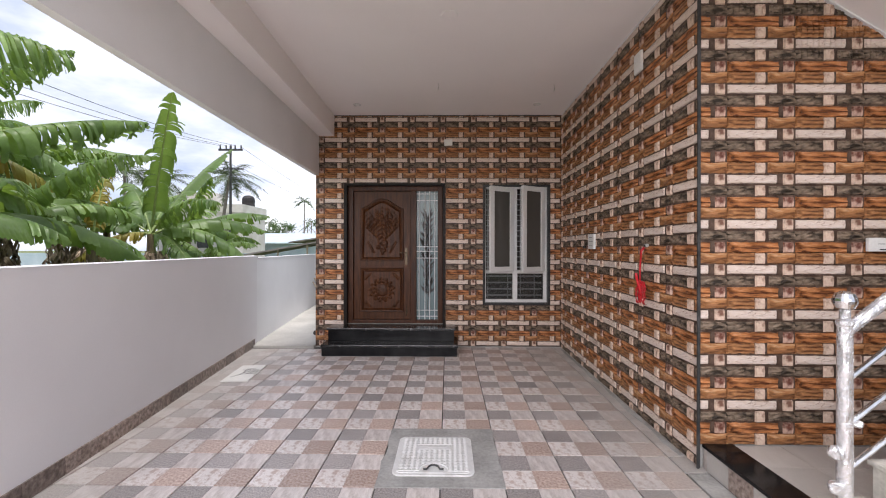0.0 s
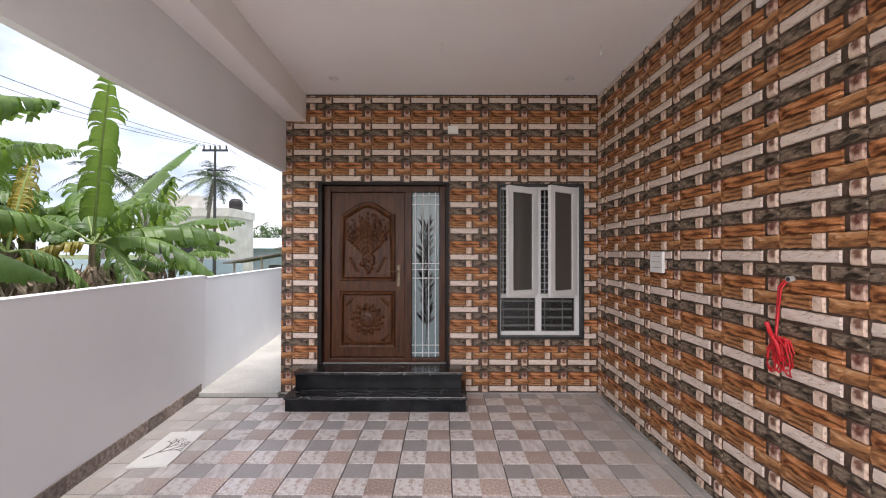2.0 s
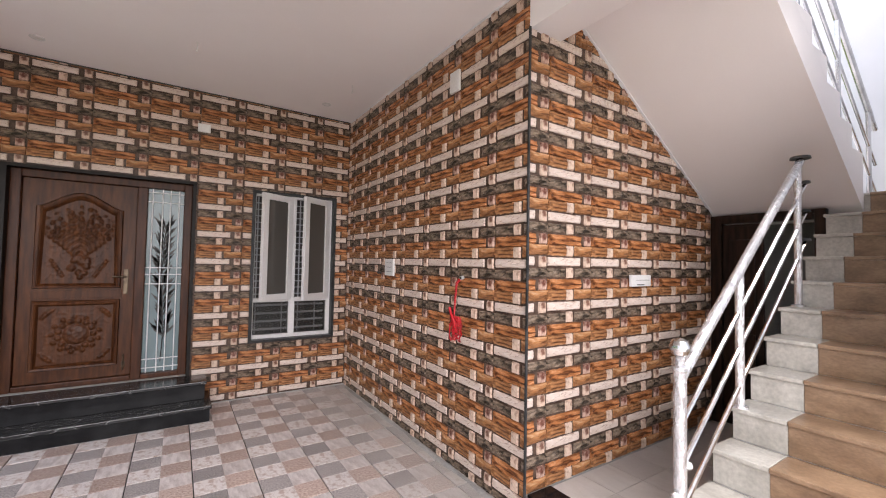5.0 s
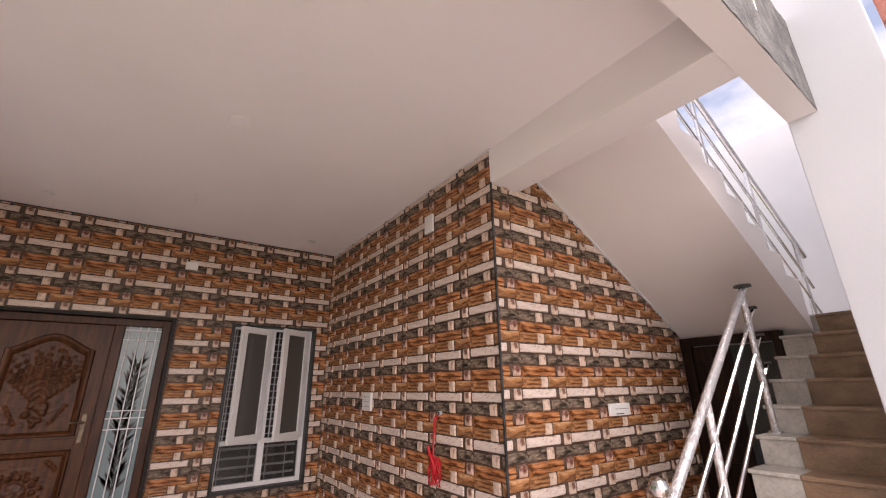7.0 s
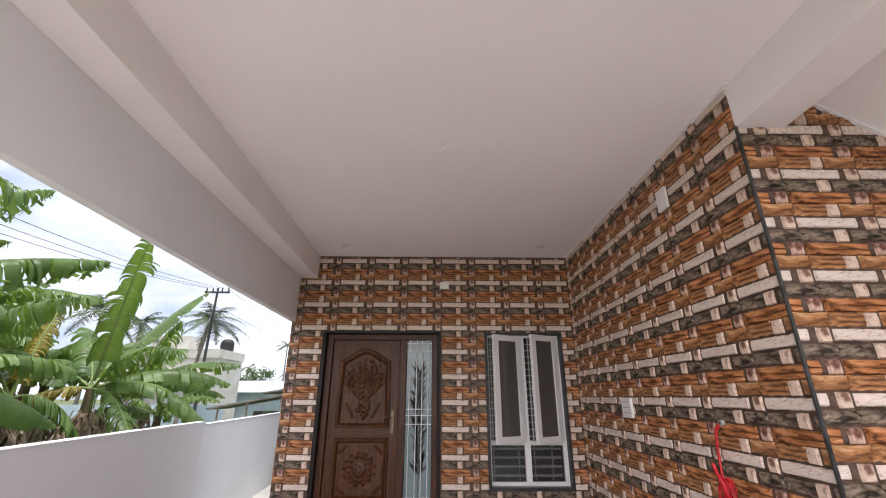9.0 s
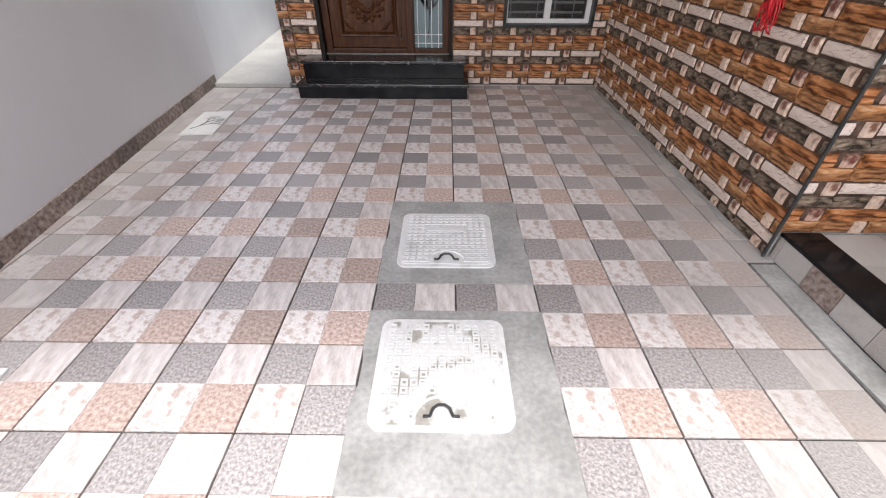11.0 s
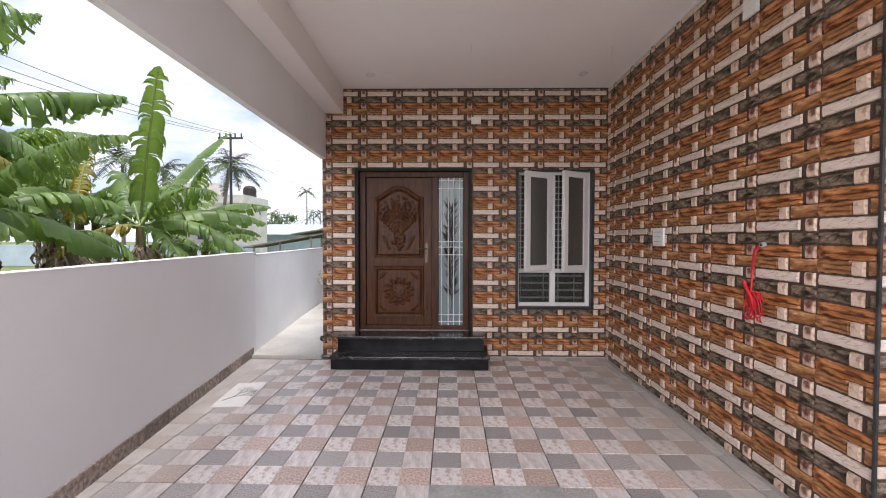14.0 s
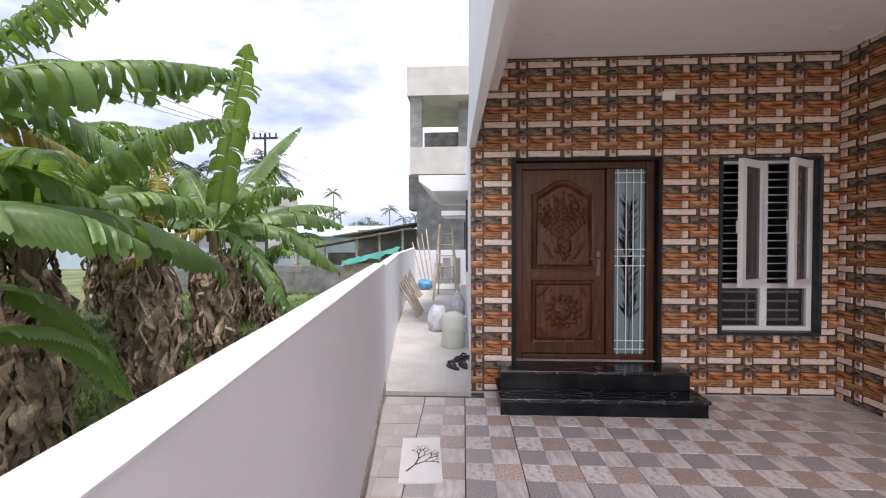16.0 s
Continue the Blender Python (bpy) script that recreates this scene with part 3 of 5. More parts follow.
# ---- entrance steps ----
es = thing("entrance_steps", -0.73, 5.76, 0, "polished black granite double step before the front door", "steps")
under("riser", boxes((-1.645, 0.175, 5.48, BACK - 0.016, 0.0, 0.122), bevel=0.002), GRANITE_F, es)
under("tread", boxes((-1.655, 0.19, 5.46, BACK - 0.016, 0.123, 0.155), bevel=0.006), GRANITE, es, "black granite tread with grey veins")
under("riser", boxes((-1.625, 0.14, 5.715, BACK - 0.016, 0.156, 0.300), bevel=0.002), GRANITE_F, es)
under("tread", boxes((-1.64, 0.155, 5.695, BACK + 0.18, 0.301, 0.334), bevel=0.006), GRANITE, es, "black granite tread with grey veins")

# ---- front door ----
door = thing("door_1", -0.73, BACK, 0.335, "carved brown wooden front door, closed, with glazed side panel", "door")
x0, x1, z0, z1 = DOOR
E_ = 0.045
under("outer_edging", boxes((x0, x0 + E_, BACK - 0.02, BACK + 0.18, z0, z1), (x1 - E_ + 0.012, x1, BACK - 0.02, BACK + 0.18, z0, z1), (x0 + E_, x1 - E_ + 0.012, BACK - 0.02, BACK + 0.18, z1 - 0.028, z1)), WOOD_BLK, door, "black granite edging of the doorway")
ix0, ix1, iz1 = x0 + E_, x1 - E_ + 0.012, z1 - 0.028
DOOR_Y = BACK + 0.07
MX = -0.505
under("frame", boxes((ix0, ix0 + 0.075, DOOR_Y + 0.0, DOOR_Y + 0.11, z0, iz1), (ix1 - 0.075, ix1, DOOR_Y + 0.0, DOOR_Y + 0.11, z0, iz1), (ix0 + 0.075, ix1 - 0.075, DOOR_Y + 0.0, DOOR_Y + 0.11, iz1 - 0.07, iz1), (MX, MX + 0.085, DOOR_Y + 0.0, DOOR_Y + 0.11, z0, iz1 - 0.07), (ix0 + 0.075, MX, DOOR_Y + 0.0, DOOR_Y + 0.11, z0, z0 + 0.05), (MX + 0.085, ix1 - 0.075, DOOR_Y + 0.0, DOOR_Y + 0.11, z0, z0 + 0.05), bevel=0.008), WOOD_D, door)
lx0, lx1, lz0, lz1 = ix0 + 0.078, MX - 0.003, z0 + 0.053, iz1 - 0.073
YL = DOOR_Y + 0.045
bm = boxes((lx0, lx1, YL, YL + 0.04, lz0, lz1), bevel=0.003)
leaf = under("leaf", bm, WOOD, door)
LW = lx1 - lx0
pcx = (lx0 + lx1) / 2


def ring_moulding(outline, w, depth, material):
    """A raised moulding round a closed outline of (x, z)."""
    bm = bmesh.new()
    c = Vector((sum(p[0] for p in outline) / len(outline), sum(p[1] for p in outline) / len(outline)))
    loops = []
    for k, (off, d) in enumerate(((0, 0.0), (0.15, 1.0), (0.45, 0.75), (0.7, 1.1), (1.0, 0.0))):
        lp = []
        for i, p in enumerate(outline):
            a, b = Vector(outline[i - 1]), Vector(outline[(i + 1) % len(outline)])
            t = (b - a).normalized()
            nrm = Vector((-t.y, t.x))
            if nrm.dot(c - Vector(p)) < 0:
                nrm = -nrm
            q = Vector(p) + nrm * w * off * 1.25
            lp.append(bm.verts.new((q.x, YL - 0.001 - depth * d, q.y)))
        loops.append(lp)
    m = len(outline)
    for a, b in zip(loops, loops[1:]):
        for i in range(m):
            bm.faces.new((a[i], a[(i + 1) % m], b[(i + 1) % m], b[i]))
    bmesh.ops.recalc_face_normals(bm, faces=bm.faces[:])
    return bm


def arch_outline(a, b, lo, shoulder, crown, n=18):
    pts = [(a, lo), (b, lo), (b, shoulder)]
    for i in range(1, n):
        t = i / n
        s = 0.5 - 0.5 * math.cos(2 * math.pi * t)
        pts.append((b + (a - b) * t, shoulder + (crown - shoulder) * s ** 0.8))
    return pts + [(a, shoulder)]


px0, px1 = lx0 + 0.095, lx1 - 0.105
under("moulding", ring_moulding(arch_outline(px0, px1, 1.27, 2.05, 2.20), 0.06, 0.022, WOOD), WOOD, leaf)
under("moulding", ring_moulding([(px0, 0.50), (px1, 0.50), (px1, 1.155), (px0, 1.155)], 0.06, 0.022, WOOD), WOOD, leaf)
under("rail", boxes((px0 - 0.01, px1 + 0.01, YL - 0.008, YL + 0.002, 1.175, 1.25), bevel=0.003), WOOD, leaf)


def carving(x0, x1, z0, z1, kind, top=None):
    """A carved relief field: petals, stems and leaves raised from the panel."""
    nx, nz = 70, int(70 * (z1 - z0) / (x1 - x0))
    bm = bmesh.new()
    g = []
    rnd = random.Random(5)
    cx, cz = (x0 + x1) / 2, (z0 + z1) / 2
    stems = []
    if kind == "vase":
        for a0 in np.linspace(-1.15, 1.15, 11):
            L = 0.42 - 0.10 * abs(a0)
            stems += [(cx + L * t * math.sin(a0 * (0.5 + 0.6 * t)), z0 + 0.20 + L * t * 1.25 * math.cos(a0 * 0.6), 0.012 + 0.014 * math.sin(3.1 * t)) for t in np.linspace(0.1, 1, 9)]
        stems += [(cx + rnd.uniform(-0.06, 0.06), z0 + 0.04 + 0.2 * rnd.random(), rnd.uniform(0.02, 0.035)) for _ in range(12)]
        stems += [(cx + s * (0.12 + 0.08 * t), z0 + 0.06 + 0.14 * t, 0.016) for s in (-1, 1) for t in np.linspace(0, 1, 6)]
        stems += [(cx + rnd.gauss(0, 0.10), z1 - 0.24 + rnd.gauss(0, 0.06), rnd.uniform(0.010, 0.022)) for _ in range(34)]
    else:
        stems += [(cx + 0.13 * math.cos(a), cz + 0.13 * math.sin(a), 0.026) for a in np.linspace(0, 6.28, 14)]
        stems += [(cx + 0.175 * math.cos(a + 0.2), cz + 0.165 * math.sin(a + 0.2), 0.020) for a in np.linspace(0, 6.28, 14)]
        for sx in (-1, 1):
            for sz in (-1, 1):
                stems += [(cx + sx * (0.25 - 0.09 * t), cz + sz * (0.17 + 0.09 * t), 0.02) for t in np.linspace(0, 1, 5)]
    for i in range(nz + 1):
        row = []
        for j in range(nx + 1):
            x, z = x0 + (x1 - x0) * j / nx, z0 + (z1 - z0) * i / nz
            h = 0.0
            for sx, sz, r in stems:
                q = ((x - sx) ** 2 + (z - sz) ** 2) / (r * r)
                if q < 1:
                    h = max(h, (1 - q) ** 0.6 * min(1, r / 0.022))
            if kind == "sun":
                q = ((x - cx) ** 2 + (z - cz) ** 2) / 0.095 ** 2
                if q < 1:
                    h = max(h, (1 - q) ** 0.4 * 1.2)
            h += 0.25 * noise.noise(Vector((x * 38, 0, z * 38)))
            edge = min(1, j / 4, (nx - j) / 4, i / 4, (nz - i) / 4)
            row.append(bm.verts.new((x, YL - 0.002 - 0.020 * max(0, h) * edge, z)))
        g.append(row)
    for a, b in zip(g, g[1:]):
        for j in range(nx):
            if top is None or top(a[j].co.x, b[j].co.z):
                bm.faces.new((a[j], a[j + 1], b[j + 1], b[j]))
    return bm


def in_arch(x, z):
    t = (px1 - 0.06 - x) / (px1 - px0 - 0.12)
    return z < 2.005 + 0.13 * (0.5 - 0.5 * math.cos(2 * math.pi * min(1, max(0, t)))) ** 0.8


for nm, bm, lb in (("carved_panel", carving(px0 + 0.06, px1 - 0.06, 1.335, 2.14, "vase", in_arch), "carved wooden panel with a pot of flowers"), ("carved_panel", carving(px0 + 0.06, px1 - 0.06, 0.565, 1.09, "sun"), "carved wooden panel with a round flower")):
    o = under(nm, bm, WOOD, leaf, lb)
    for p in o.data.polygons:
        p.use_smooth = True
bm = boxes((lx1 - 0.085, lx1 - 0.045, YL - 0.010, YL - 0.001, 1.205, 1.46), bevel=0.004)
handle = under("door_handle", bm, BRASS, leaf, "antique brass lever handle")
bm = tube(bmesh.new(), [(lx1 - 0.065, YL - 0.01, 1.385), (lx1 - 0.065, YL - 0.05, 1.385), (lx1 - 0.09, YL - 0.055, 1.385), (lx1 - 0.17, YL - 0.05, 1.3852)], 0.010, 10)
o = under("lever", bm, BRASS, door)
bm = boxes((lx1 - 0.075, lx1 - 0.045, YL - 0.012, YL - 0.001, 0.47, 0.53), bevel=0.004)
tube(bm, [(lx1 - 0.06, YL - 0.014, 0.44), (lx1 - 0.06, YL - 0.014, 0.60)], 0.007, 8)
under("tower_bolt", bm, BRASS, leaf, "small brass bolt")
# glazed side panel
gx0, gx1, gz0, gz1 = MX + 0.085, ix1 - 0.075, z0 + 0.05, iz1 - 0.07
under("pane", boxes((gx0 + 0.002, gx1 - 0.002, DOOR_Y + 0.058, DOOR_Y + 0.064, gz0 + 0.002, gz1 - 0.002)), FROST, door, "frosted glass side pane")
gw = gx1 - gx0
for fx in (0.13, 0.40, 0.62, 0.86):
    under("grille_bar", tube(bmesh.new(), [(gx0 + gw * fx, DOOR_Y + 0.04, gz0), (gx0 + gw * fx, DOOR_Y + 0.04, gz1)], 0.006, 6), IRON_W, door)
for z in (gz0 + 0.05, gz0 + 0.14, (gz0 + gz1) / 2 - 0.04, (gz0 + gz1) / 2 + 0.06, (gz0 + gz1) / 2 + 0.02 + 0.11, gz1 - 0.14, gz1 - 0.04):
    under("grille_bar", tube(bmesh.new(), [(gx0, DOOR_Y + 0.04, z), (gx1, DOOR_Y + 0.04, z)], 0.006, 6), IRON_W, door)
# etched plant on the glass
bm = bmesh.new()
rnd = random.Random(3)
gc = (gx0 + gx1) / 2
stem = [(gc + 0.012 * math.sin(t * 7), DOOR_Y + 0.0555, gz0 + 0.1 + t * 1.45) for t in np.linspace(0, 1, 26)]
for i, p in enumerate(stem[:-1]):
    for s in (-1, 1):
        for _ in range(3):
            L, a = rnd.uniform(0.10, 0.20), radians(rnd.uniform(14, 44))
            if i < 4:
                continue
            b0 = Vector((p[0], p[1], p[2] + rnd.uniform(0, 0.05)))
            d = Vector((s * math.sin(a), 0, math.cos(a)))
            nrm = Vector((d.z, 0, -d.x))
            w = 0.0135
            q = [b0, b0 + d * L * 0.5 + nrm * w, b0 + d * L, b0 + d * L * 0.5 - nrm * w]
            if all(gx0 + 0.012 < v.x < gx1 - 0.012 for v in q):
                bm.faces.new([bm.verts.new(v) for v in q])
tube(bm, [(p[0], p[1] - 0.002, p[2]) for p in stem], 0.004, 5)
for _ in range(22):
    cx, cz = rnd.uniform(gx0 + 0.02, gx1 - 0.02), rnd.uniform(gz0 + 0.06, gz1 - 0.3)
    bm.faces.new([bm.verts.new((cx + 0.006 * math.cos(a), DOOR_Y + 0.0552, cz + 0.006 * math.sin(a))) for a in np.linspace(0, 5.5, 8)])
under("etched_plant", bm, INK, door, "dark leafy plant pattern on the glass")

# ---- window ----
win = thing("window_1", 1.05, BACK, WINDOW[2], "white window with two casements standing open", "window")
x0, x1, z0, z1 = WINDOW
S = 0.032
under("surround", boxes((x0, x0 + S, BACK - 0.022, BACK + 0.19, z0, z1), (x1 - S, x1, BACK - 0.022, BACK + 0.19, z0, z1), (x0 + S, x1 - S, BACK - 0.022, BACK + 0.19, z1 - 0.02, z1), (x0 + S, x1 - S, BACK - 0.03, BACK + 0.19, z0, z0 + 0.028)), ALU, win, "dark grey granite window surround")
a0, a1, b0, b1 = x0 + S, x1 - S, z0 + 0.028, z1 - 0.02
TR, FX = 1.105, (x0 + x1) / 2 - 0.01
F_ = 0.05
YW = BACK + 0.06
under("window_frame", boxes((a0, a0 + 0.02, YW, YW + 0.06, b0, b1), (a1 - F_, a1, YW, YW + 0.06, b0, b1), (a0 + 0.02, a1 - F_, YW, YW + 0.06, b1 - 0.03, b1), (a0 + 0.02, a1 - F_, YW - 0.004, YW + 0.06, b0, b0 + 0.045), (a0 + 0.02, a1 - F_, YW, YW + 0.06, TR - 0.025, TR + 0.025), (FX - 0.035, FX + 0.035, YW - 0.004, YW + 0.06, b0 + 0.045, TR - 0.025), (FX - 0.03, FX + 0.03, YW, YW + 0.06, TR + 0.025, b1 - 0.03), bevel=0.004), UPVC, win)
for u0, u1 in ((a0 + 0.02, FX - 0.035), (FX + 0.035, a1 - F_)):
    under("pane", boxes((u0, u1, YW + 0.028, YW + 0.034, b0 + 0.045, TR - 0.025)), LOWGLASS, win, "grey glass lower pane")
for k, hx in enumerate((FX - 0.03, a1 - F_)):
    width, hgt = 0.435, (b1 - 0.02) - (TR + 0.012)
    bm = boxes((-width, -width + 0.07, -0.02, 0.025, 0, hgt), (-0.07, 0, -0.02, 0.025, 0, hgt), (-width + 0.07, -0.07, -0.02, 0.025, 0, 0.07), (-width + 0.07, -0.07, -0.02, 0.025, hgt - 0.07, hgt), bevel=0.004)
    sash = part("casement", bm, UPVC, win, "white casement sash swung outward")
    sash.matrix_parent_inverse = win.matrix_world.inverted()
    sash.matrix_basis = pose(hx, YW - 0.03, TR + 0.012, 0, 0, 34 if k else 32)
    pane = part("pane", boxes((-width + 0.068, -0.068, 0.0, 0.006, 0.068, hgt - 0.068)), WINGLASS, sash, "grey glass pane")
    g = part("handle", boxes((-width + 0.02, -width + 0.045, 0.026, 0.05, hgt * 0.42, hgt * 0.52), bevel=0.004), UPVC, sash)
for i in range(15):
    z = TR + 0.06 + i * 0.078
    if z < b1 - 0.04:
        under("grille_bar", boxes((a0 + 0.02, a1 - F_, YW + 0.082, YW + 0.090, z, z + 0.012)), IRON_W, win)
for i in range(4):
    z = b0 + 0.085 + i * 0.095
    under("grille_bar", boxes((a0 + 0.03, a1 - F_ - 0.01, YW + 0.082, YW + 0.090, z, z + 0.024)), IRON_W, win)
for x in (a0 + 0.05, FX - 0.10, FX + 0.09, a1 - F_ - 0.12):
    under("grille_bar", boxes((x, x + 0.012, YW + 0.092, YW + 0.104, b0, b1)), IRON_W, win)

# ---- plates, ceiling fittings ----
def plate(x0, x1, y0, y1, z0, z1, label):
    ob = solid("switch_plate", boxes((x0, x1, y0, y1, z0, z1), bevel=0.005), PLASTIC, label, "switch plate")
    return ob


plate(-0.005, 0.115, BACK - 0.040, BACK - 0.0165, 2.955, 3.045, "white blank electrical plate high on the tiled wall")
plate(RIGHT - 0.040, RIGHT - 0.0165, 3.50, 3.625, 2.965, 3.135, "white blank electrical plate near the porch ceiling")
ob = plate(RIGHT - 0.040, RIGHT - 0.0165, 4.60, 4.79, 1.445, 1.615, "white switch plate with a row of switches on tiles")
for k in range(3):
    part("switch_groove", boxes((RIGHT - 0.0412, RIGHT - 0.0395, 4.635, 4.755, 1.485 + 0.045 * k, 1.488 + 0.045 * k)), DARKBITS, ob)
ob = plate(2.79, 3.055, SIDE - 0.040, SIDE - 0.0165, 1.43, 1.52, "white wide switch plate beside the stairs")
part("switch_groove", boxes((2.86, 2.96, SIDE - 0.0412, SIDE - 0.0395, 1.44, 1.447)), DARKBITS, ob)
part("switch_groove", boxes((2.85, 3.03, SIDE - 0.0412, SIDE - 0.0395, 1.478, 1.481)), DARKBITS, ob)
for y in (4.93, 4.985):
    solid("conduit_stub", tube(bmesh.new(), [(RIGHT - 0.0165, y, 1.47), (RIGHT - 0.03, y, 1.465)], 0.016, 10), DARKBITS, "small dark wire stub beside the switch plate", "wire stub")
# round ceiling plate and downlights
bm = lathe(bmesh.new(), [(0.072, 0), (0.075, -0.004), (0.068, -0.012), (0.03, -0.016)], 0.06, 3.44, CEILING, 24)
rose = solid("ceiling_rose", bm, CEIL, "white round fan-hook cover plate on the ceiling", "ceiling fitting")
for dx, dy in ((-0.02, 0.01), (0.025, 0.02), (0.01, -0.02)):
    part("screw", lathe(bmesh.new(), [(0.006, 0), (0.006, -0.018)], 0.06 + dx, 3.44 + dy, CEILING, 8), CEIL, rose)
for x, y in ((-1.19, 5.555), (1.25, 5.555)):
    bm = lathe(bmesh.new(), [(0.05, 0), (0.052, -0.006), (0.04, -0.012), (0.036, -0.004)], x, y, CEILING, 20)
    d = solid("downlight", bm, UPVC, "small round recessed ceiling lamp, unlit", "ceiling lamp", group="porch downlights")
    part("lens", lathe(bmesh.new(), [(0.034, -0.003), (0.034, -0.006)], x, y, CEILING, 16), PLASTIC, d)
for x, y in ((-0.066, 4.85), (1.314, 4.90), (-0.06, 2.08)):
    bm = tube(bmesh.new(), [(x, y, CEILING), (x + 0.004, y, CEILING - 0.05), (x - 0.004, y - 0.006, CEILING - 0.085)], 0.006, 6)
    solid("ceiling_wire", bm, PLASTIC, "short white wire tail hanging from the ceiling", "wire", group="ceiling wires")

# red cable coil on the right wall
rnd = random.Random(8)
cx = RIGHT - 0.036
coil = thing("cable_coil", cx, 3.55, 1.2, "bundle of red electrical cable hanging from the tiled wall", "cable")


def cable(pts, r):
    o = under("cable_loop", tube(bmesh.new(), pts, r, 6), RED, coil)
    for p in o.data.polygons:
        p.use_smooth = True


cable([(cx + 0.02, 3.53, 1.44), (cx - 0.012, 3.55, 1.40), (cx - 0.015, 3.56, 1.27), (cx - 0.012, 3.57, 1.15)], 0.006)
cable([(cx + 0.02, 3.525, 1.44), (cx - 0.014, 3.535, 1.39), (cx - 0.02, 3.545, 1.27), (cx - 0.012, 3.57, 1.12)], 0.006)
for k in range(12):
    w, h, c0 = rnd.uniform(0.02, 0.055), rnd.uniform(0.05, 0.095), rnd.uniform(-0.02, 0.05)
    zc, yc = 1.14 - h, 3.57 - c0 - 0.02
    cable([(cx - 0.012 - 0.02 * rnd.random(), yc + w * math.sin(a) + 0.02 * (math.cos(a) - 1) * (k % 3 - 1), zc + h * math.cos(a)) for a in np.linspace(0, 2 * math.pi, 15)], 0.0042)
cable([(cx - 0.02, 3.62, 1.20), (cx - 0.03, 3.59, 1.16), (cx - 0.03, 3.54, 1.10), (cx - 0.025, 3.52, 1.02)], 0.012)

coil.matrix_world = pose(cx, 3.47, 1.235)
stub = solid("conduit_stub", tube(bmesh.new(), [(RIGHT - 0.008, 3.435, 1.475), (RIGHT - 0.034, 3.432, 1.472)], 0.015, 12), CEMENT, "pale plastic conduit end from which red cable hangs", "conduit")
part("bore", tube(bmesh.new(), [(RIGHT - 0.032, 3.432, 1.472), (RIGHT - 0.0355, 3.4318, 1.4719)], 0.010, 12), DARKBITS, stub)

# ---- floor things ----
def manhole(x0, x1, y0, y1, worn):
    ob = thing("manhole_cover", (x0 + x1) / 2, (y0 + y1) / 2, 0.004, "worn white square manhole cover set in cement" if worn else "white square manhole cover set in grey cement", "manhole cover", "porch manholes")
    w, h = (x1 - x0) / 2, (y1 - y0) / 2
    def rounded(w, h, r):
        return [(sx * (w - r) + r * math.cos(a), sy * (h - r) + r * math.sin(a)) for sx, sy, s in ((1, 1, 0), (-1, 1, 1), (-1, -1, 2), (1, -1, 3)) for a in np.linspace(s * math.pi / 2, (s + 1) * math.pi / 2, 5)]
    part("rim", prism(bmesh.new(), rounded(w, h, 0.05), "z", 0.0, 0.010), FRP, ob)
    lid = part("lid", prism(bmesh.new(), rounded(w - 0.02, h - 0.02, 0.04), "z", 0.0105, 0.014), FRP_D if worn else FRP, ob)
    rnd = random.Random(4)
    n = 13
    bm = bmesh.new()
    for i in range(n):
        for j in range(n):
            cx, cy = -w + 0.05 + (2 * w - 0.1) * i / (n - 1), -h + 0.05 + (2 * h - 0.1) * j / (n - 1)
            if abs(cx) < 0.12 and -0.02 < cy - 0.07 < 0.06:
                continue
            if (cx + 0.0) ** 2 + (cy + h - 0.02) ** 2 < 0.11 ** 2:
                continue
            if worn and rnd.random() < 0.12:
                continue
            s, r = 0.0145, 0.0075
            box(bm, cx - s, cx + s, cy - s, cy - r, 0.0145, 0.0195)
            box(bm, cx - s, cx + s, cy + r, cy + s, 0.0145, 0.0195)
            box(bm, cx - s, cx - r, cy - r, cy + r, 0.0145, 0.0195)
            box(bm, cx + r, cx + s, cy - r, cy + r, 0.0145, 0.0195)
    part("studs", bm, FRP, lid)
    part("name_plate", boxes((-0.11, 0.11, 0.06, 0.115, 0.0142, 0.018), bevel=0.002), FRP_D if worn else FRP, lid)
    yh = -h + 0.05
    part("handle", tube(bmesh.new(), [(-0.066, yh, 0.02), (-0.042, yh, 0.021), (-0.030, yh + 0.030, 0.023), (-0.012, yh + 0.042, 0.025), (0.012, yh + 0.042, 0.025), (0.030, yh + 0.030, 0.023), (0.042, yh, 0.021), (0.066, yh, 0.02)], 0.0065, 6), DARKBITS, lid, "dark steel lifting handle")
    part("handle_arch", tube(bmesh.new(), [(0.10 * math.cos(a), yh - 0.012 + 0.095 * math.sin(a), 0.015) for a in np.linspace(0, math.pi, 15)], 0.006, 6), FRP, lid)
    lettering = bmesh.new()
    for k in range(7):
        box(lettering, -0.045 + 0.018 * k, -0.033 + 0.018 * k, 0.078, 0.098, 0.0182, 0.0195)
    part("lettering", lettering, FRP_D, lid)
    return ob


manhole(-0.305, 0.225, 2.605, 3.125, False)
manhole(-0.322, 0.212, 1.705, 2.23, True)
bm = boxes((-2.02, -1.79, 1.70, 1.95, 0.0, 0.012), bevel=0.003)
drain = solid("drain_cover", bm, FRP, "small beige square drain cover in the tiles", "drain cover")
for i in range(7):
    part("slot", boxes((-2.0, -1.81, 1.73 + 0.03 * i, 1.736 + 0.03 * i, 0.0115, 0.0132)), CEMENT, drain)


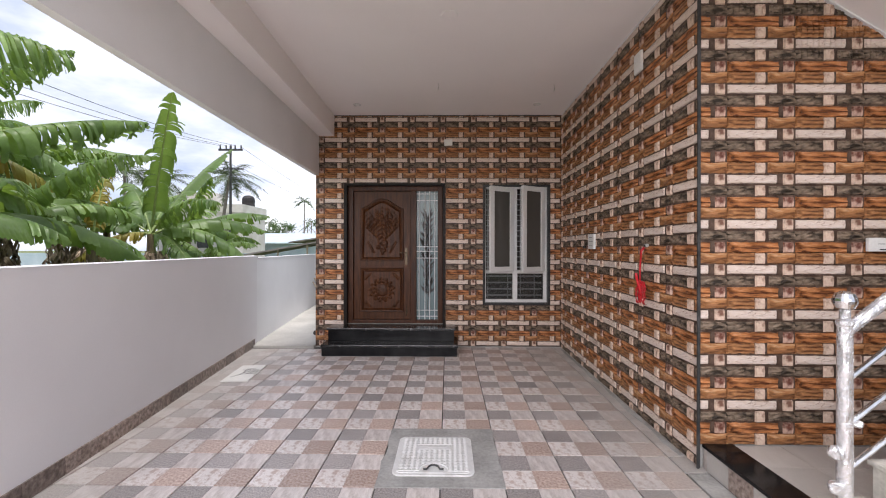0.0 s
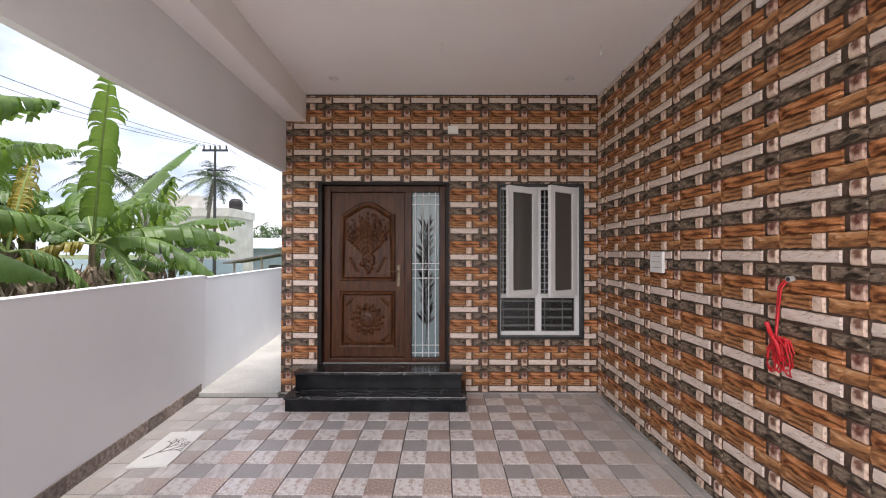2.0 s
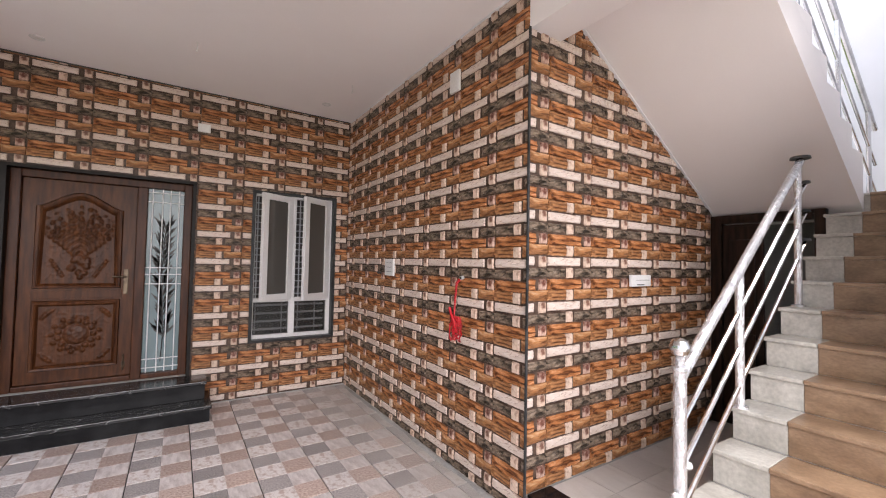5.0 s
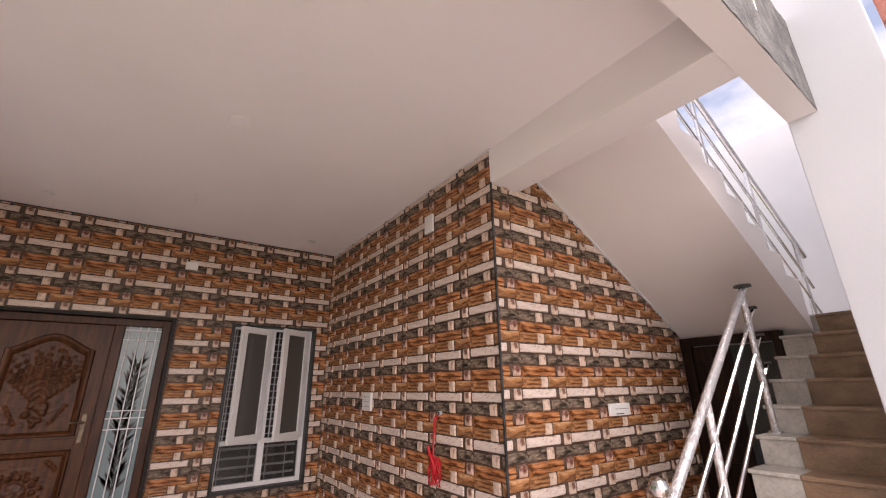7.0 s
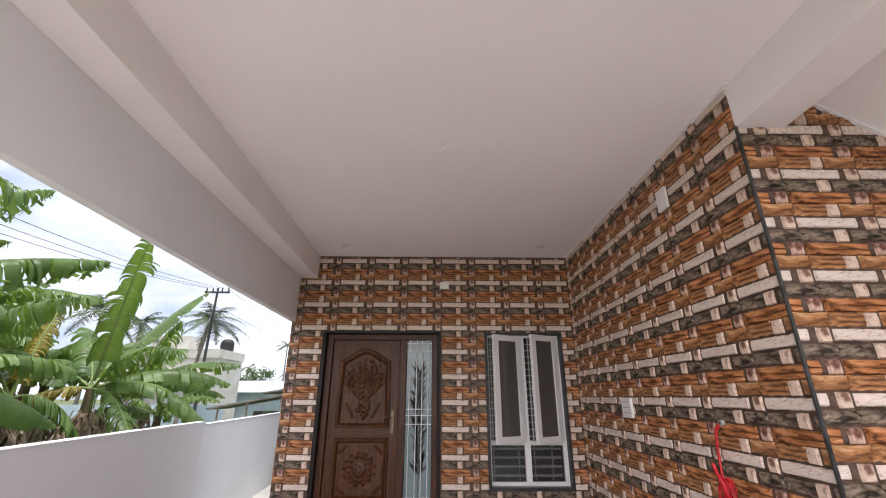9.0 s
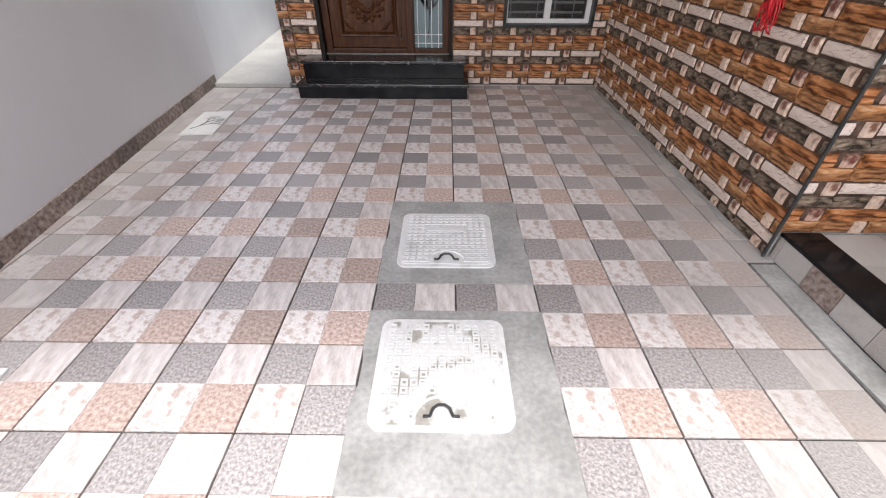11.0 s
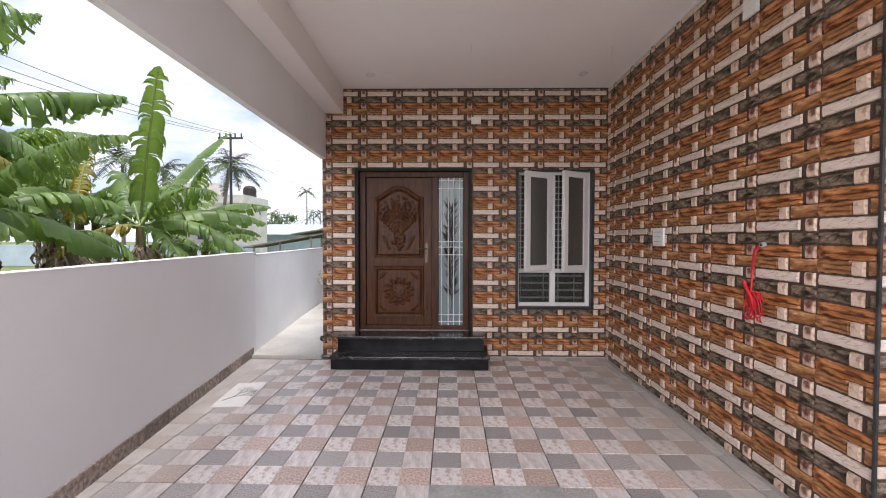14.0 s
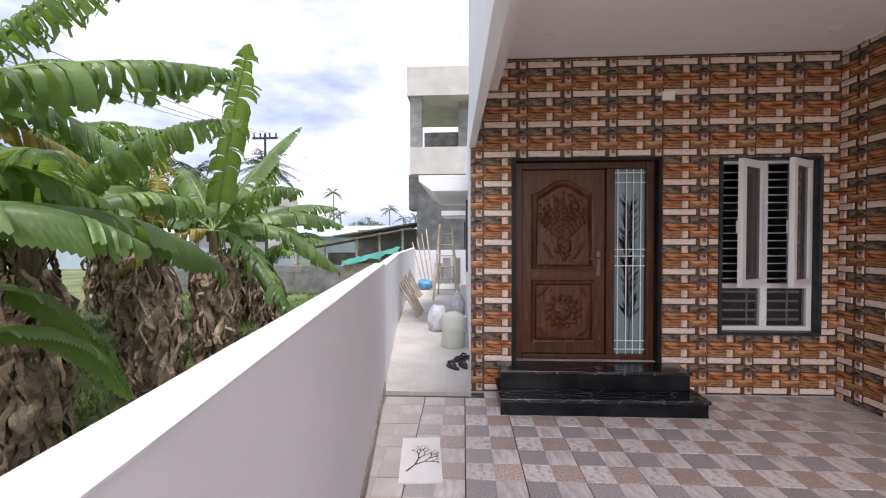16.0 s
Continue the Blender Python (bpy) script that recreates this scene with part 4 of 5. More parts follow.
def cement_patch(rects, name="cement_patch"):
    bm = bmesh.new()
    for x0, x1, y0, y1 in rects:
        prism(bm, [(x0 + 0.022 * noise.noise(Vector((a * 9, 1, k))), y0 + a * (y1 - y0)) for k, a in enumerate(np.linspace(0, 1, 9))] + [(x1 + 0.022 * noise.noise(Vector((a * 9, 5, k))), y0 + a * (y1 - y0)) for k, a in enumerate(np.linspace(1, 0, 9))], "z", -0.01, 0.0035)
    return solid("cement_patch", bm, CEMENT, "smoothed grey cement infill in the tiled floor", "cement patch", "structure")


cement_patch([(-0.392, 0.403, 2.489, 3.289)])
cement_patch([(-0.392, 0.403, 1.497, 2.296)])
cement_patch([(1.592, 1.728, -2.0, 0.33), (1.592, 1.728, 0.334, 2.66)])
# printed loose tile on the floor
card = solid("loose_tile", boxes((-0.145, 0.145, -0.298, 0.298, 0.0, 0.012), bevel=0.002), PAPER, "loose white tile printed with a bare black tree", "tile")
bm = bmesh.new()
rnd = random.Random(12)


def branch(x, y, a, L, d):
    x2, y2 = x + L * math.cos(a), y + L * math.sin(a)
    w = 0.0016 + 0.0011 * d
    px, py = -math.sin(a) * w, math.cos(a) * w
    bm.faces.new([bm.verts.new((px_, py_, 0.0128)) for px_, py_ in ((x - px, y - py), (x2 - px * .7, y2 - py * .7), (x2 + px * .7, y2 + py * .7), (x + px, y + py))])
    if d:
        for s in (-1, 1):
            branch(x2, y2, a + s * rnd.uniform(0.25, 0.65), L * rnd.uniform(0.6, 0.85), d - 1)


branch(-0.10, -0.17, 0.95, 0.10, 6)
for v in bm.verts:
    v.co.x, v.co.y = min(max(v.co.x, -0.13), 0.13), min(max(v.co.y, -0.28), 0.28)
part("tree_print", bm, INK, card)
card.matrix_world = pose(-2.285, 4.705, 0.001, 0, 0, 5.5)

# ---- plants ----
def banana_leaf(bm, base, tip, arch, width, rnd, torn=0.5, droop=0.5, side_hint=None, rib_bm=None, n=60):
    """A long blade along an arched midrib, split into strips that sag on both sides."""
    base, tip = Vector(base), Vector(tip)
    mid = (base + tip) / 2 + Vector((0, 0, arch))
    pts = []
    for i in range(n + 1):
        t = i / n
        pts.append((1 - t) ** 2 * base + 2 * t * (1 - t) * mid + t * t * tip)
    for s in (-1, 1):
        prev = None
        for i in range(int(n * 0.10), n):
            a, b = pts[i], pts[i + 1]
            d = (b - a).normalized()
            side = d.cross(Vector((0, 0, 1)))
            if side.length < 0.25:
                side = Vector(side_hint) if side_hint else Vector((0.8, 0.6, 0))
            side = (side - d * side.dot(d)).normalized() * s
            up = side.cross(d) * s
            up = up if up.z > 0 else -up

            def prof(t):
                return width * min(1, (t / 0.16) ** 0.6) * min(1, ((1.002 - t) / 0.30) ** 0.55)
            t0, t1 = i / n, (i + 1) / n
            if prev is None or rnd.random() < torn:
                rnd.random()
                drop = droop * rnd.uniform(0.6, 1.45)
                shear = rnd.uniform(-0.01, 0.05)
                gap = (b - a).length * rnd.uniform(0.1, 0.75) * (1 if rnd.random() < torn + 0.25 else 0)
                trim = rnd.uniform(0.80, 1.05)
                fresh = True
            else:
                fresh = False
            row0, row1 = [], []
            for q in range(5):
                f = q / 4
                ang = drop * f * 1.25
                for t, p, row in ((t0, a, row0), (t1, b, row1)):
                    w = prof(t) * trim
                    off = side * (w * f * math.cos(ang)) + Vector((0, 0, -1)) * (w * f * math.sin(ang)) + up * (0.06 * w * math.sin(f * 3.14) + (0.011 if (i if row is row0 else i + 1) % 2 else -0.011) * min(1, 2 * f)) + d * (0.28 * w * f + shear * f)
                    if row is row0 and fresh:
                        off = off + d * gap * f
                    row.append(p + off)
            if fresh or prev is None:
                v0 = [bm.verts.new(p) for p in row0]
            else:
                v0 = prev
            v1 = [bm.verts.new(p) for p in row1]
            for q in range(4):
                bm.faces.new((v0[q], v0[q + 1], v1[q + 1], v1[q]))
            prev = v1
    if rib_bm is not None:
        tube(rib_bm, [p - Vector((0, 0, 0.012)) for p in pts[::4]], 0.026, 6, taper=0.005)


def dry_skirt(bm, x, y, z0, z1, r, rnd, count):
    """Dead leaves hanging round a trunk."""
    for _ in range(count):
        a, z = rnd.uniform(0, 6.28), rnd.uniform(z0 + 0.25, z1)
        L, w = rnd.uniform(0.25, 0.75), rnd.uniform(0.012, 0.052)
        rr = r * rnd.uniform(0.7, 1.55)
        n = 5
        prev = None
        out = Vector((math.cos(a), math.sin(a), 0))
        side = Vector((-math.sin(a), math.cos(a), 0))
        tw = rnd.uniform(-0.6, 0.6)
        for i in range(n + 1):
            t = i / n
            c = Vector((x, y, max(z - L * t, z0))) + out * (rr + 0.10 * math.sin(t * 2.6) * rnd.uniform(0.4, 1.3)) + side * (0.05 * math.sin(t * 5 + tw * 9))
            sd = (side + out * tw * (1 + t)).normalized() * w * (0.5 + 0.7 * math.sin(min(1, t * 1.2) * 2.6)) * rnd.uniform(0.7, 1.2)
            row = [bm.verts.new(c - sd), bm.verts.new(c + out * 0.035 * rnd.uniform(0.3, 1.2)), bm.verts.new(c + sd)]
            if prev:
                bm.faces.new((prev[0], prev[1], row[1], row[0]))
                bm.faces.new((prev[1], prev[2], row[2], row[1]))
            prev = row


GZ = -0.42


def banana(x, y, crown, leaves, seed, skirt=110, lean=(0, 0), label="banana plant with torn green leaves and dry hanging skirt", r=0.12):
    rnd = random.Random(seed)
    ob = thing("banana_plant", x, y, GZ, label, "banana plant", "banana plants behind the wall")
    top = Vector((x + lean[0], y + lean[1], crown))
    pts = [Vector((x, y, GZ)).lerp(top, t) for t in np.linspace(0, 1, 7)]
    under("trunk", tube(bmesh.new(), pts, r * 1.15, 10, taper=r * 0.6), TRUNK, ob)
    if skirt:
        bm = bmesh.new()
        dry_skirt(bm, x + lean[0] * 0.4, y + lean[1] * 0.4, GZ, crown - 0.35, r * 1.5, rnd, int(skirt * 1.7))
        under("dry_leaves", bm, DRY, ob, "brown dead leaves hanging round the trunk")
    for lf in leaves:
        tip, arch, width = lf[0], lf[1], lf[2]
        opt = lf[3] if len(lf) > 3 else {}
        bm, rib = bmesh.new(), bmesh.new()
        b = Vector(opt.get("base", top))
        banana_leaf(bm, b, tip, arch, width, rnd, opt.get("torn", 0.45), opt.get("droop", 0.6), opt.get("side"), rib)
        m = LEAF_Y if opt.get("yellow") else LEAF
        o = under("leaf", bm, m, ob, "yellowed torn leaf" if opt.get("yellow") else "")
        for p in o.data.polygons:
            p.use_smooth = True
        under("midrib", rib, RIB, ob)
    return ob


def wild_leaves(x, y, z, n, seed, length=1.9, width=0.26):
    rnd = random.Random(seed)
    out = []
    for k in range(n):
        a = 6.28 * k / n + rnd.uniform(-0.4, 0.4)
        L = length * rnd.uniform(0.75, 1.15)
        rise = rnd.uniform(-0.5, 0.9)
        out.append(((x + L * math.cos(a), y + L * math.sin(a), z + rise * L * 0.6), 0.55 * rnd.uniform(0.6, 1.3), width * rnd.uniform(0.85, 1.15), {"droop": rnd.uniform(0.4, 0.95)}))
    return out


# the tall plant in the middle
banana(-6.25, 8.6, 1.75, [
    ((-4.84, 7.2, 4.22), 0.35, 0.34, {"torn": 0.35, "droop": 0.6, "side": (0.88, 0.47, 0), "base": (-6.05, 8.35, 1.9)}),
    ((-5.30, 10.0, 3.88), 0.35, 0.36, {"droop": 0.35, "torn": 0.25}),
    ((-4.50, 8.0, 2.36), 0.62, 0.36, {"droop": 0.75, "torn": 0.5}),
    ((-4.36, 9.8, 1.86), 0.62, 0.36, {"droop": 0.65, "torn": 0.3}),
    ((-4.62, 7.9, 0.42), 0.75, 0.36, {"droop": 0.9, "torn": 0.4}),
    ((-4.20, 9.0, 1.02), 0.85, 0.34, {"droop": 0.8, "torn": 0.3}),
    ((-7.6, 9.6, 3.0), 0.5, 0.34), ((-6.9, 10.2, 2.3), 0.6, 0.33), ((-7.9, 8.0, 2.1), 0.6, 0.33),
    ((-6.9, 7.4, 1.1), 0.5, 0.26, {"yellow": 1, "droop": 1.0, "torn": 0.6}),
], 3, 260)
# the near plant, whose crown stands outside the view
banana(-5.1, 3.75, 2.0, [
    ((-4.18, 5.72, 3.22), 0.30, 0.36, {"droop": 1.35, "torn": 0.6, "base": (-4.85, 3.5, 2.2)}),
    ((-4.60, 6.15, 1.28), 0.55, 0.31, {"droop": 0.75, "torn": 0.2, "base": (-5.0, 3.8, 1.75)}),
    ((-4.02, 4.35, 1.55), 0.45, 0.27, {"droop": 0.7, "torn": 0.2, "base": (-5.0, 3.6, 1.6)}),
    ((-3.80, 4.15, 3.36), 0.75, 0.36, {"droop": 1.0, "torn": 0.75, "base": (-4.9, 3.2, 2.7)}),
    ((-4.9, 5.2, 0.2), 0.5, 0.22, {"droop": 0.4, "torn": 0.05, "base": (-5.0, 4.3, 1.3)}),
    ((-5.2, 5.4, 1.9), 0.5, 0.36, {"droop": 0.7, "torn": 0.3, "base": (-5.6, 3.6, 1.9)}), ((-4.75, 4.9, 0.55), 0.35, 0.22, {"droop": 0.5, "torn": 0.05, "base": (-5.0, 4.2, 1.0)}),
    ((-6.6, 4.6, 2.6), 0.5, 0.36), ((-5.6, 2.2, 3.0), 0.5, 0.36), ((-6.2, 2.6, 1.7), 0.5, 0.36),
], 5, 160)
# plants behind
banana(-6.15, 7.05, 1.6, [
    ((-5.3, 6.2, 2.55), 0.5, 0.32, {"droop": 0.8, "torn": 0.6, "base": (-6.6, 6.8, 1.9)}),
    ((-7.2, 5.6, 2.35), 0.55, 0.34, {"droop": 0.7}),
    ((-6.3, 7.6, 3.1), 0.3, 0.26, {"droop": 0.9, "torn": 0.8, "yellow": 1}),
    ((-8.0, 7.4, 2.7), 0.55, 0.34), ((-5.5, 7.7, 1.0), 0.5, 0.3, {"droop": 0.9}),
], 7, 260)
banana(-8.0, 9.2, 1.9, [((-7.7, 8.6, 3.4), 0.3, 0.3, {"torn": 0.7, "droop": 0.6})] + wild_leaves(-8.0, 9.2, 2.0, 7, 31), 9, 240)
banana(-7.9, 6.2, 3.1, [
    ((-5.55, 6.05, 4.40), 0.7, 0.40, {"droop": 1.2, "torn": 0.75}), ((-7.5, 7.5, 4.15), 0.5, 0.34, {"droop": 0.9, "torn": 0.75}),
    ((-8.6, 8.4, 3.95), 0.5, 0.34, {"droop": 0.8, "torn": 0.6}), ((-6.0, 5.0, 3.0), 0.7, 0.36, {"droop": 0.8}), ((-6.1, 6.9, 2.5), 0.8, 0.36, {"droop": 0.9}),
    ((-7.2, 4.2, 3.6), 0.6, 0.36), ((-9.6, 5.2, 3.8), 0.6, 0.36), ((-6.6, 7.6, 1.9), 0.7, 0.34, {"droop": 1.0, "yellow": 1, "torn": 0.7}),
], 11, 200)
banana(-9.6, 8.6, 3.0, wild_leaves(-9.6, 8.6, 3.0, 11, 141, 2.3, 0.36), 111, 120)
banana(-5.9, 5.3, 1.7, wild_leaves(-5.9, 5.3, 1.8, 9, 151, 1.7, 0.30), 113, 150, r=0.09)
banana(-10.2, 8.0, 2.2, wild_leaves(-10.2, 8.0, 2.3, 8, 51, 2.3, 0.36), 13, 90)
banana(-10.0, 11.0, 2.1, wild_leaves(-10.0, 11.0, 2.2, 8, 61, 2.2, 0.34), 15, 90)
banana(-12.5, 10.0, 2.4, wild_leaves(-12.5, 10.0, 2.5, 8, 71, 2.4, 0.36), 17, 60)
banana(-6.4, 10.9, 1.2, wild_leaves(-6.4, 10.9, 1.3, 6, 81, 1.4, 0.26), 19, 60)
banana(-7.2, 3.9, 2.2, wild_leaves(-7.2, 3.9, 2.3, 8, 91, 2.2, 0.36), 21, 60)
banana(-7.6, 0.8, 2.3, wild_leaves(-7.6, 0.8, 2.4, 8, 95, 2.2, 0.36), 23, 40)

for k, (x, y, z, n) in enumerate(((-7.4, 5.3, 2.1, 10), (-9.2, 4.7, 2.5, 10), (-9.0, 7.6, 2.3, 10), (-11.4, 6.0, 2.6, 10), (-8.9, 10.6, 2.0, 9), (-7.4, 11.6, 1.9, 8), (-12.0, 12.5, 2.4, 9), (-5.9, 1.9, 2.4, 9))):
    banana(x, y, z, wild_leaves(x, y, z + 0.1, n, 200 + k, 2.3, 0.37), 300 + k, 70)

# grass and weeds
rnd = random.Random(77)
vs, fs = [], []
for _ in range(42000):
    x, y = rnd.uniform(-13, -2.6), rnd.uniform(0.5, 18)
    if x > wall_x(y) - 0.3:
        continue
    if noise.noise(Vector((x * 0.8, y * 0.8, 0))) < -0.15:
        continue
    h, a, w = rnd.uniform(0.04, 0.14), rnd.uniform(0, 6.28), rnd.uniform(0.006, 0.016)
    b = len(vs)
    dx, dy = math.cos(a), math.sin(a)
    vs += [(x - dx * w, y - dy * w, GZ), (x + dx * w, y + dy * w, GZ), (x + dy * h * 0.5, y - dx * h * 0.5, GZ + h)]
    fs.append((b, b + 1, b + 2))
GRASSB = mat("grass_blade", (0.07, 0.14, 0.025), (0.19, 0.30, 0.07), 3, 0.6, 0.0, 30, island=0.3)
me = bpy.data.meshes.new("grass")
me.from_pydata(vs, [], fs)
me.materials.append(GRASSB)
tagged(new("grass", me), "short green grass and weeds under the banana plants", "grass", kind="stuff")


def palm(x, y, height, crown_r, n, seed, lean=(0, 0), label="tall coconut palm with drooping feathery fronds", base=GZ, trunk=0.14):
    rnd = random.Random(seed)
    ob = thing("palm_tree", x, y, base, label, "palm tree", "palms in the distance")
    top = Vector((x + lean[0], y + lean[1], height))
    pts = [Vector((x, y, base)).lerp(top, t) for t in np.linspace(0, 1, 8)]
    under("trunk", tube(bmesh.new(), pts, trunk, 8, taper=trunk * 0.6), PALM_T, ob)
    bm = bmesh.new()
    for k in range(n):
        a, el = 6.28 * k / n + rnd.uniform(-0.3, 0.3), rnd.uniform(-0.5, 1.1)
        L = crown_r * rnd.uniform(0.8, 1.15)
        d = Vector((math.cos(a) * math.cos(el), math.sin(a) * math.cos(el), math.sin(el)))
        side = Vector((-math.sin(a), math.cos(a), 0))
        prev = None
        m = 16
        for i in range(m + 1):
            t = i / m
            c = top + d * L * t + Vector((0, 0, -L * 0.55 * t * t))
            if i > 1:
                w = L * 0.24 * math.sin(0.35 + 2.6 * t)
                for s in (-1, 1):
                    for q in (0.0, 0.5):
                        c2 = prev.lerp(c, q)
                        e = c2 + side * s * w + d * w * 0.5 + Vector((0, 0, -w * rnd.uniform(0.35, 0.9)))
                        bm.faces.new([bm.verts.new(p) for p in (c2, c2 + (c - prev) * 0.42, e)])
                bm.faces.new([bm.verts.new(p) for p in (prev + side * 0.02, c + side * 0.015, c - side * 0.015, prev - side * 0.02)])
            prev = c
    under("crown", bm, PALM_L, ob)
    return ob


palm(-15.8, 27.5, 6.4, 2.7, 16, 1, (0.9, 0.2), "coconut palm with a leaning pale trunk")
palm(-21.0, 30.0, 6.6, 2.8, 16, 2)
palm(-24.0, 30.0, 7.4, 2.8, 16, 3)
palm(-16.6, 47.0, 7.0, 1.5, 14, 4, (0, 0), "slender areca palm standing against the sky", trunk=0.10)
rnd = random.Random(9)
for k in range(18):
    palm(-55 + k * 3.3 + rnd.uniform(-1, 1), 95 + rnd.uniform(-8, 8), rnd.uniform(4.5, 9.0), 2.6, 9, 100 + k, (0, 0), "distant coconut palm on the skyline", trunk=0.16)

FARLEAF = leaf_mat("distant_tree_leaves", (0.03, 0.07, 0.02), (0.09, 0.15, 0.05), (0.14, 0.24, 0.05))


def leafy_tree(x, y, height, spread, seed):
    """A far broadleaf tree: limbs from a tapered trunk, and clumps of small leaves."""
    rnd = random.Random(seed)
    ob = thing("tree", x, y, GZ, "distant round-headed green broadleaf tree", "tree", "far trees")
    bm, lv = bmesh.new(), bmesh.new()
    tube(bm, [(x, y, GZ), (x + 0.1, y, height * 0.45), (x, y, height * 0.7)], 0.22, 8, taper=0.08)
    for k in range(26):
        a, r, h = rnd.uniform(0, 6.28), spread * rnd.uniform(0.15, 0.95), rnd.uniform(0.45, 1.0)
        c = Vector((x + r * math.cos(a), y + r * math.sin(a), height * h - 0.25 * r))
        tube(bm, [(x, y, height * 0.42), tuple(Vector((x, y, height * 0.5)).lerp(c, 0.5)), tuple(c)], 0.06, 5, taper=0.02)
        for _ in range(70):
            p = c + Vector((rnd.gauss(0, 0.34), rnd.gauss(0, 0.34), rnd.gauss(0, 0.26)))
            u, w = Vector((rnd.gauss(0, 1), rnd.gauss(0, 1), rnd.gauss(0, 1))).normalized() * 0.16, Vector((rnd.gauss(0, 1), rnd.gauss(0, 1), rnd.gauss(0, 1))).normalized() * 0.07
            lv.faces.new([lv.verts.new(q) for q in (p - u, p + w, p + u, p - w)])
    under("trunk", bm, PALM_T, ob)
    under("crown", lv, FARLEAF, ob)


for k, (x, y, h, sp) in enumerate(((-21.6, 52, 4.9, 2.6), (-25.5, 55, 5.4, 3.0), (-15.5, 58, 4.2, 2.4), (-30.0, 50, 5.2, 2.8))):
    leafy_tree(x, y, h, sp, 500 + k)

# ---- utility pole and wires ----
pole = thing("utility_pole", -14.4, 26.9, GZ, "dark steel electricity pole with cross-arm and insulators", "utility pole")
under("mast", tube(bmesh.new(), [(-14.4, 26.9, GZ), (-14.4, 26.9, 8.3)], 0.11, 8, taper=0.07), DARKBITS, pole)
arm = under("cross_arm", boxes((-15.2, -13.6, 26.85, 26.95, 7.95, 8.07)), DARKBITS, pole)
under("cross_arm", boxes((-14.9, -13.5, 26.86, 26.94, 6.7, 6.78)), DARKBITS, pole)
for x in (-15.1, -14.7, -14.1, -13.7):
    part("insulator", tube(bmesh.new(), [(x, 26.9, 8.07), (x, 26.9, 8.32)], 0.05, 6), DARKBITS, arm)
for k, (a, b) in enumerate((((-15.1, 26.9, 8.3), (-17, 4, 7.6)), ((-14.7, 26.9, 8.3), (-15.6, 4, 7.6)), ((-14.1, 26.9, 8.3), (-14.2, 4, 7.6)), ((-13.7, 26.9, 8.2), (-13.6, 70, 6.5)), ((-13.5, 26.9, 6.7), (-11.0, 70, 5.6)))):
    a, b = Vector(a), Vector(b)
    pts = [a.lerp(b, t) - Vector((0, 0, 0.7 * 4 * t * (1 - t))) for t in np.linspace(0, 1, 14)]
    solid("power_line", tube(bmesh.new(), pts, 0.012, 5), DARKBITS, "thin overhead power line", "wire", group="overhead wires")

# ---- houses and sheds beyond the field ----
house = thing("neighbour_house", -17, 33, GZ, "pale cream two-storey house with flat roof and parapet", "house")
under("wall", boxes((-23.0, -16.2, 32.0, 36.0, GZ, 4.3)), FARHOUSE, house)
under("parapet", boxes((-23.1, -16.1, 31.9, 36.1, 4.302, 4.95)), FARHOUSE, house)
under("upper_room", boxes((-22.4, -19.4, 33.5, 35.6, 4.952, 6.1)), FARHOUSE, house)
under("sunshade", boxes((-22.0, -16.8, 31.3, 31.998, 2.9, 3.02)), FARHOUSE, house)
for x in (-21.6, -19.8, -17.8):
    w = under("window", boxes((x, x + 0.9, 31.96, 32.02, 1.5, 2.7)), DARKBITS, house)
tank = solid("water_tank", lathe(bmesh.new(), [(0.5, 0), (0.52, 0.1), (0.5, 0.3), (0.52, 0.5), (0.5, 0.75), (0.35, 0.95), (0.2, 1.0)], -16.9, 34.4, 4.95, 18), RUBBER, "black plastic water tank on the roof", "water tank")
blue = thing("blue_shed", -12, 36, GZ, "pale blue low building with a sloping sheet roof", "house")
under("wall", boxes((-20.5, -7.0, 38, 46, GZ, 1.9)), BLUEWALL, blue)
under("roof", prism(bmesh.new(), [(37.4, 1.9), (46.4, 3.1), (46.4, 3.2), (37.4, 2.0)], "x", -20.8, -6.7), BLUEWALL, blue)
solid("wall_field", boxes((-40, -14.0, 29.5, 29.7, GZ, 1.1)), BLUEWALL, "pale blue boundary wall across the field", "wall", "structure")
w_b = solid("wall_block", boxes((-14.0, -6.2, 17.0, 17.2, GZ, 0.62)), BLOCK, "grey hollow-block boundary wall beyond the banana plants", "wall", "structure")
for i in range(14):
    for j in range(4):
        x = -14.0 + i * 0.56 + (0.28 if j % 2 else 0)
        link_mesh("block", boxes((x, x + 0.545, 16.982, 17.0, GZ + 0.02 + j * 0.26, GZ + 0.265 + j * 0.26)), BLOCK, w_b)
shed = thing("sheet_roof_shed", -6.5, 21, GZ, "low shed with rusty sheet roof and timber posts", "shed")
under("roof", prism(bmesh.new(), [(-9.6, 1.10), (-4.2, 2.05), (-4.2, 2.12), (-9.6, 1.17)], "y", 19.0, 21.0), SHEET, shed)
under("roof", prism(bmesh.new(), [(-8.6, 1.75), (-4.0, 2.45), (-4.0, 2.52), (-8.6, 1.82)], "y", 22.0, 26.0), SHEET, shed)
under("wall", boxes((-8.5, -4.3, 21.1, 21.2, GZ, 1.0)), BLOCK, shed)
under("back_wall", boxes((-8.2, -4.0, 25.6, 25.7, GZ, 2.2)), BLOCK, shed)
for x in (-9.2, -8.0, -6.6, -5.6, -4.6):
    under("post", tube(bmesh.new(), [(x, 19.2, GZ), (x, 19.2, 1.2 + (x + 9.6) * 0.176)], 0.05, 6), BAMBOO, shed)
for k in range(16):
    x = -9.3 + k * 0.33
    under("plank", boxes((x, x + 0.16, 19.4, 19.42, GZ + 0.3, 0.5 + 0.02 * (k % 3))), BAMBOO, shed)
bm = bmesh.new()
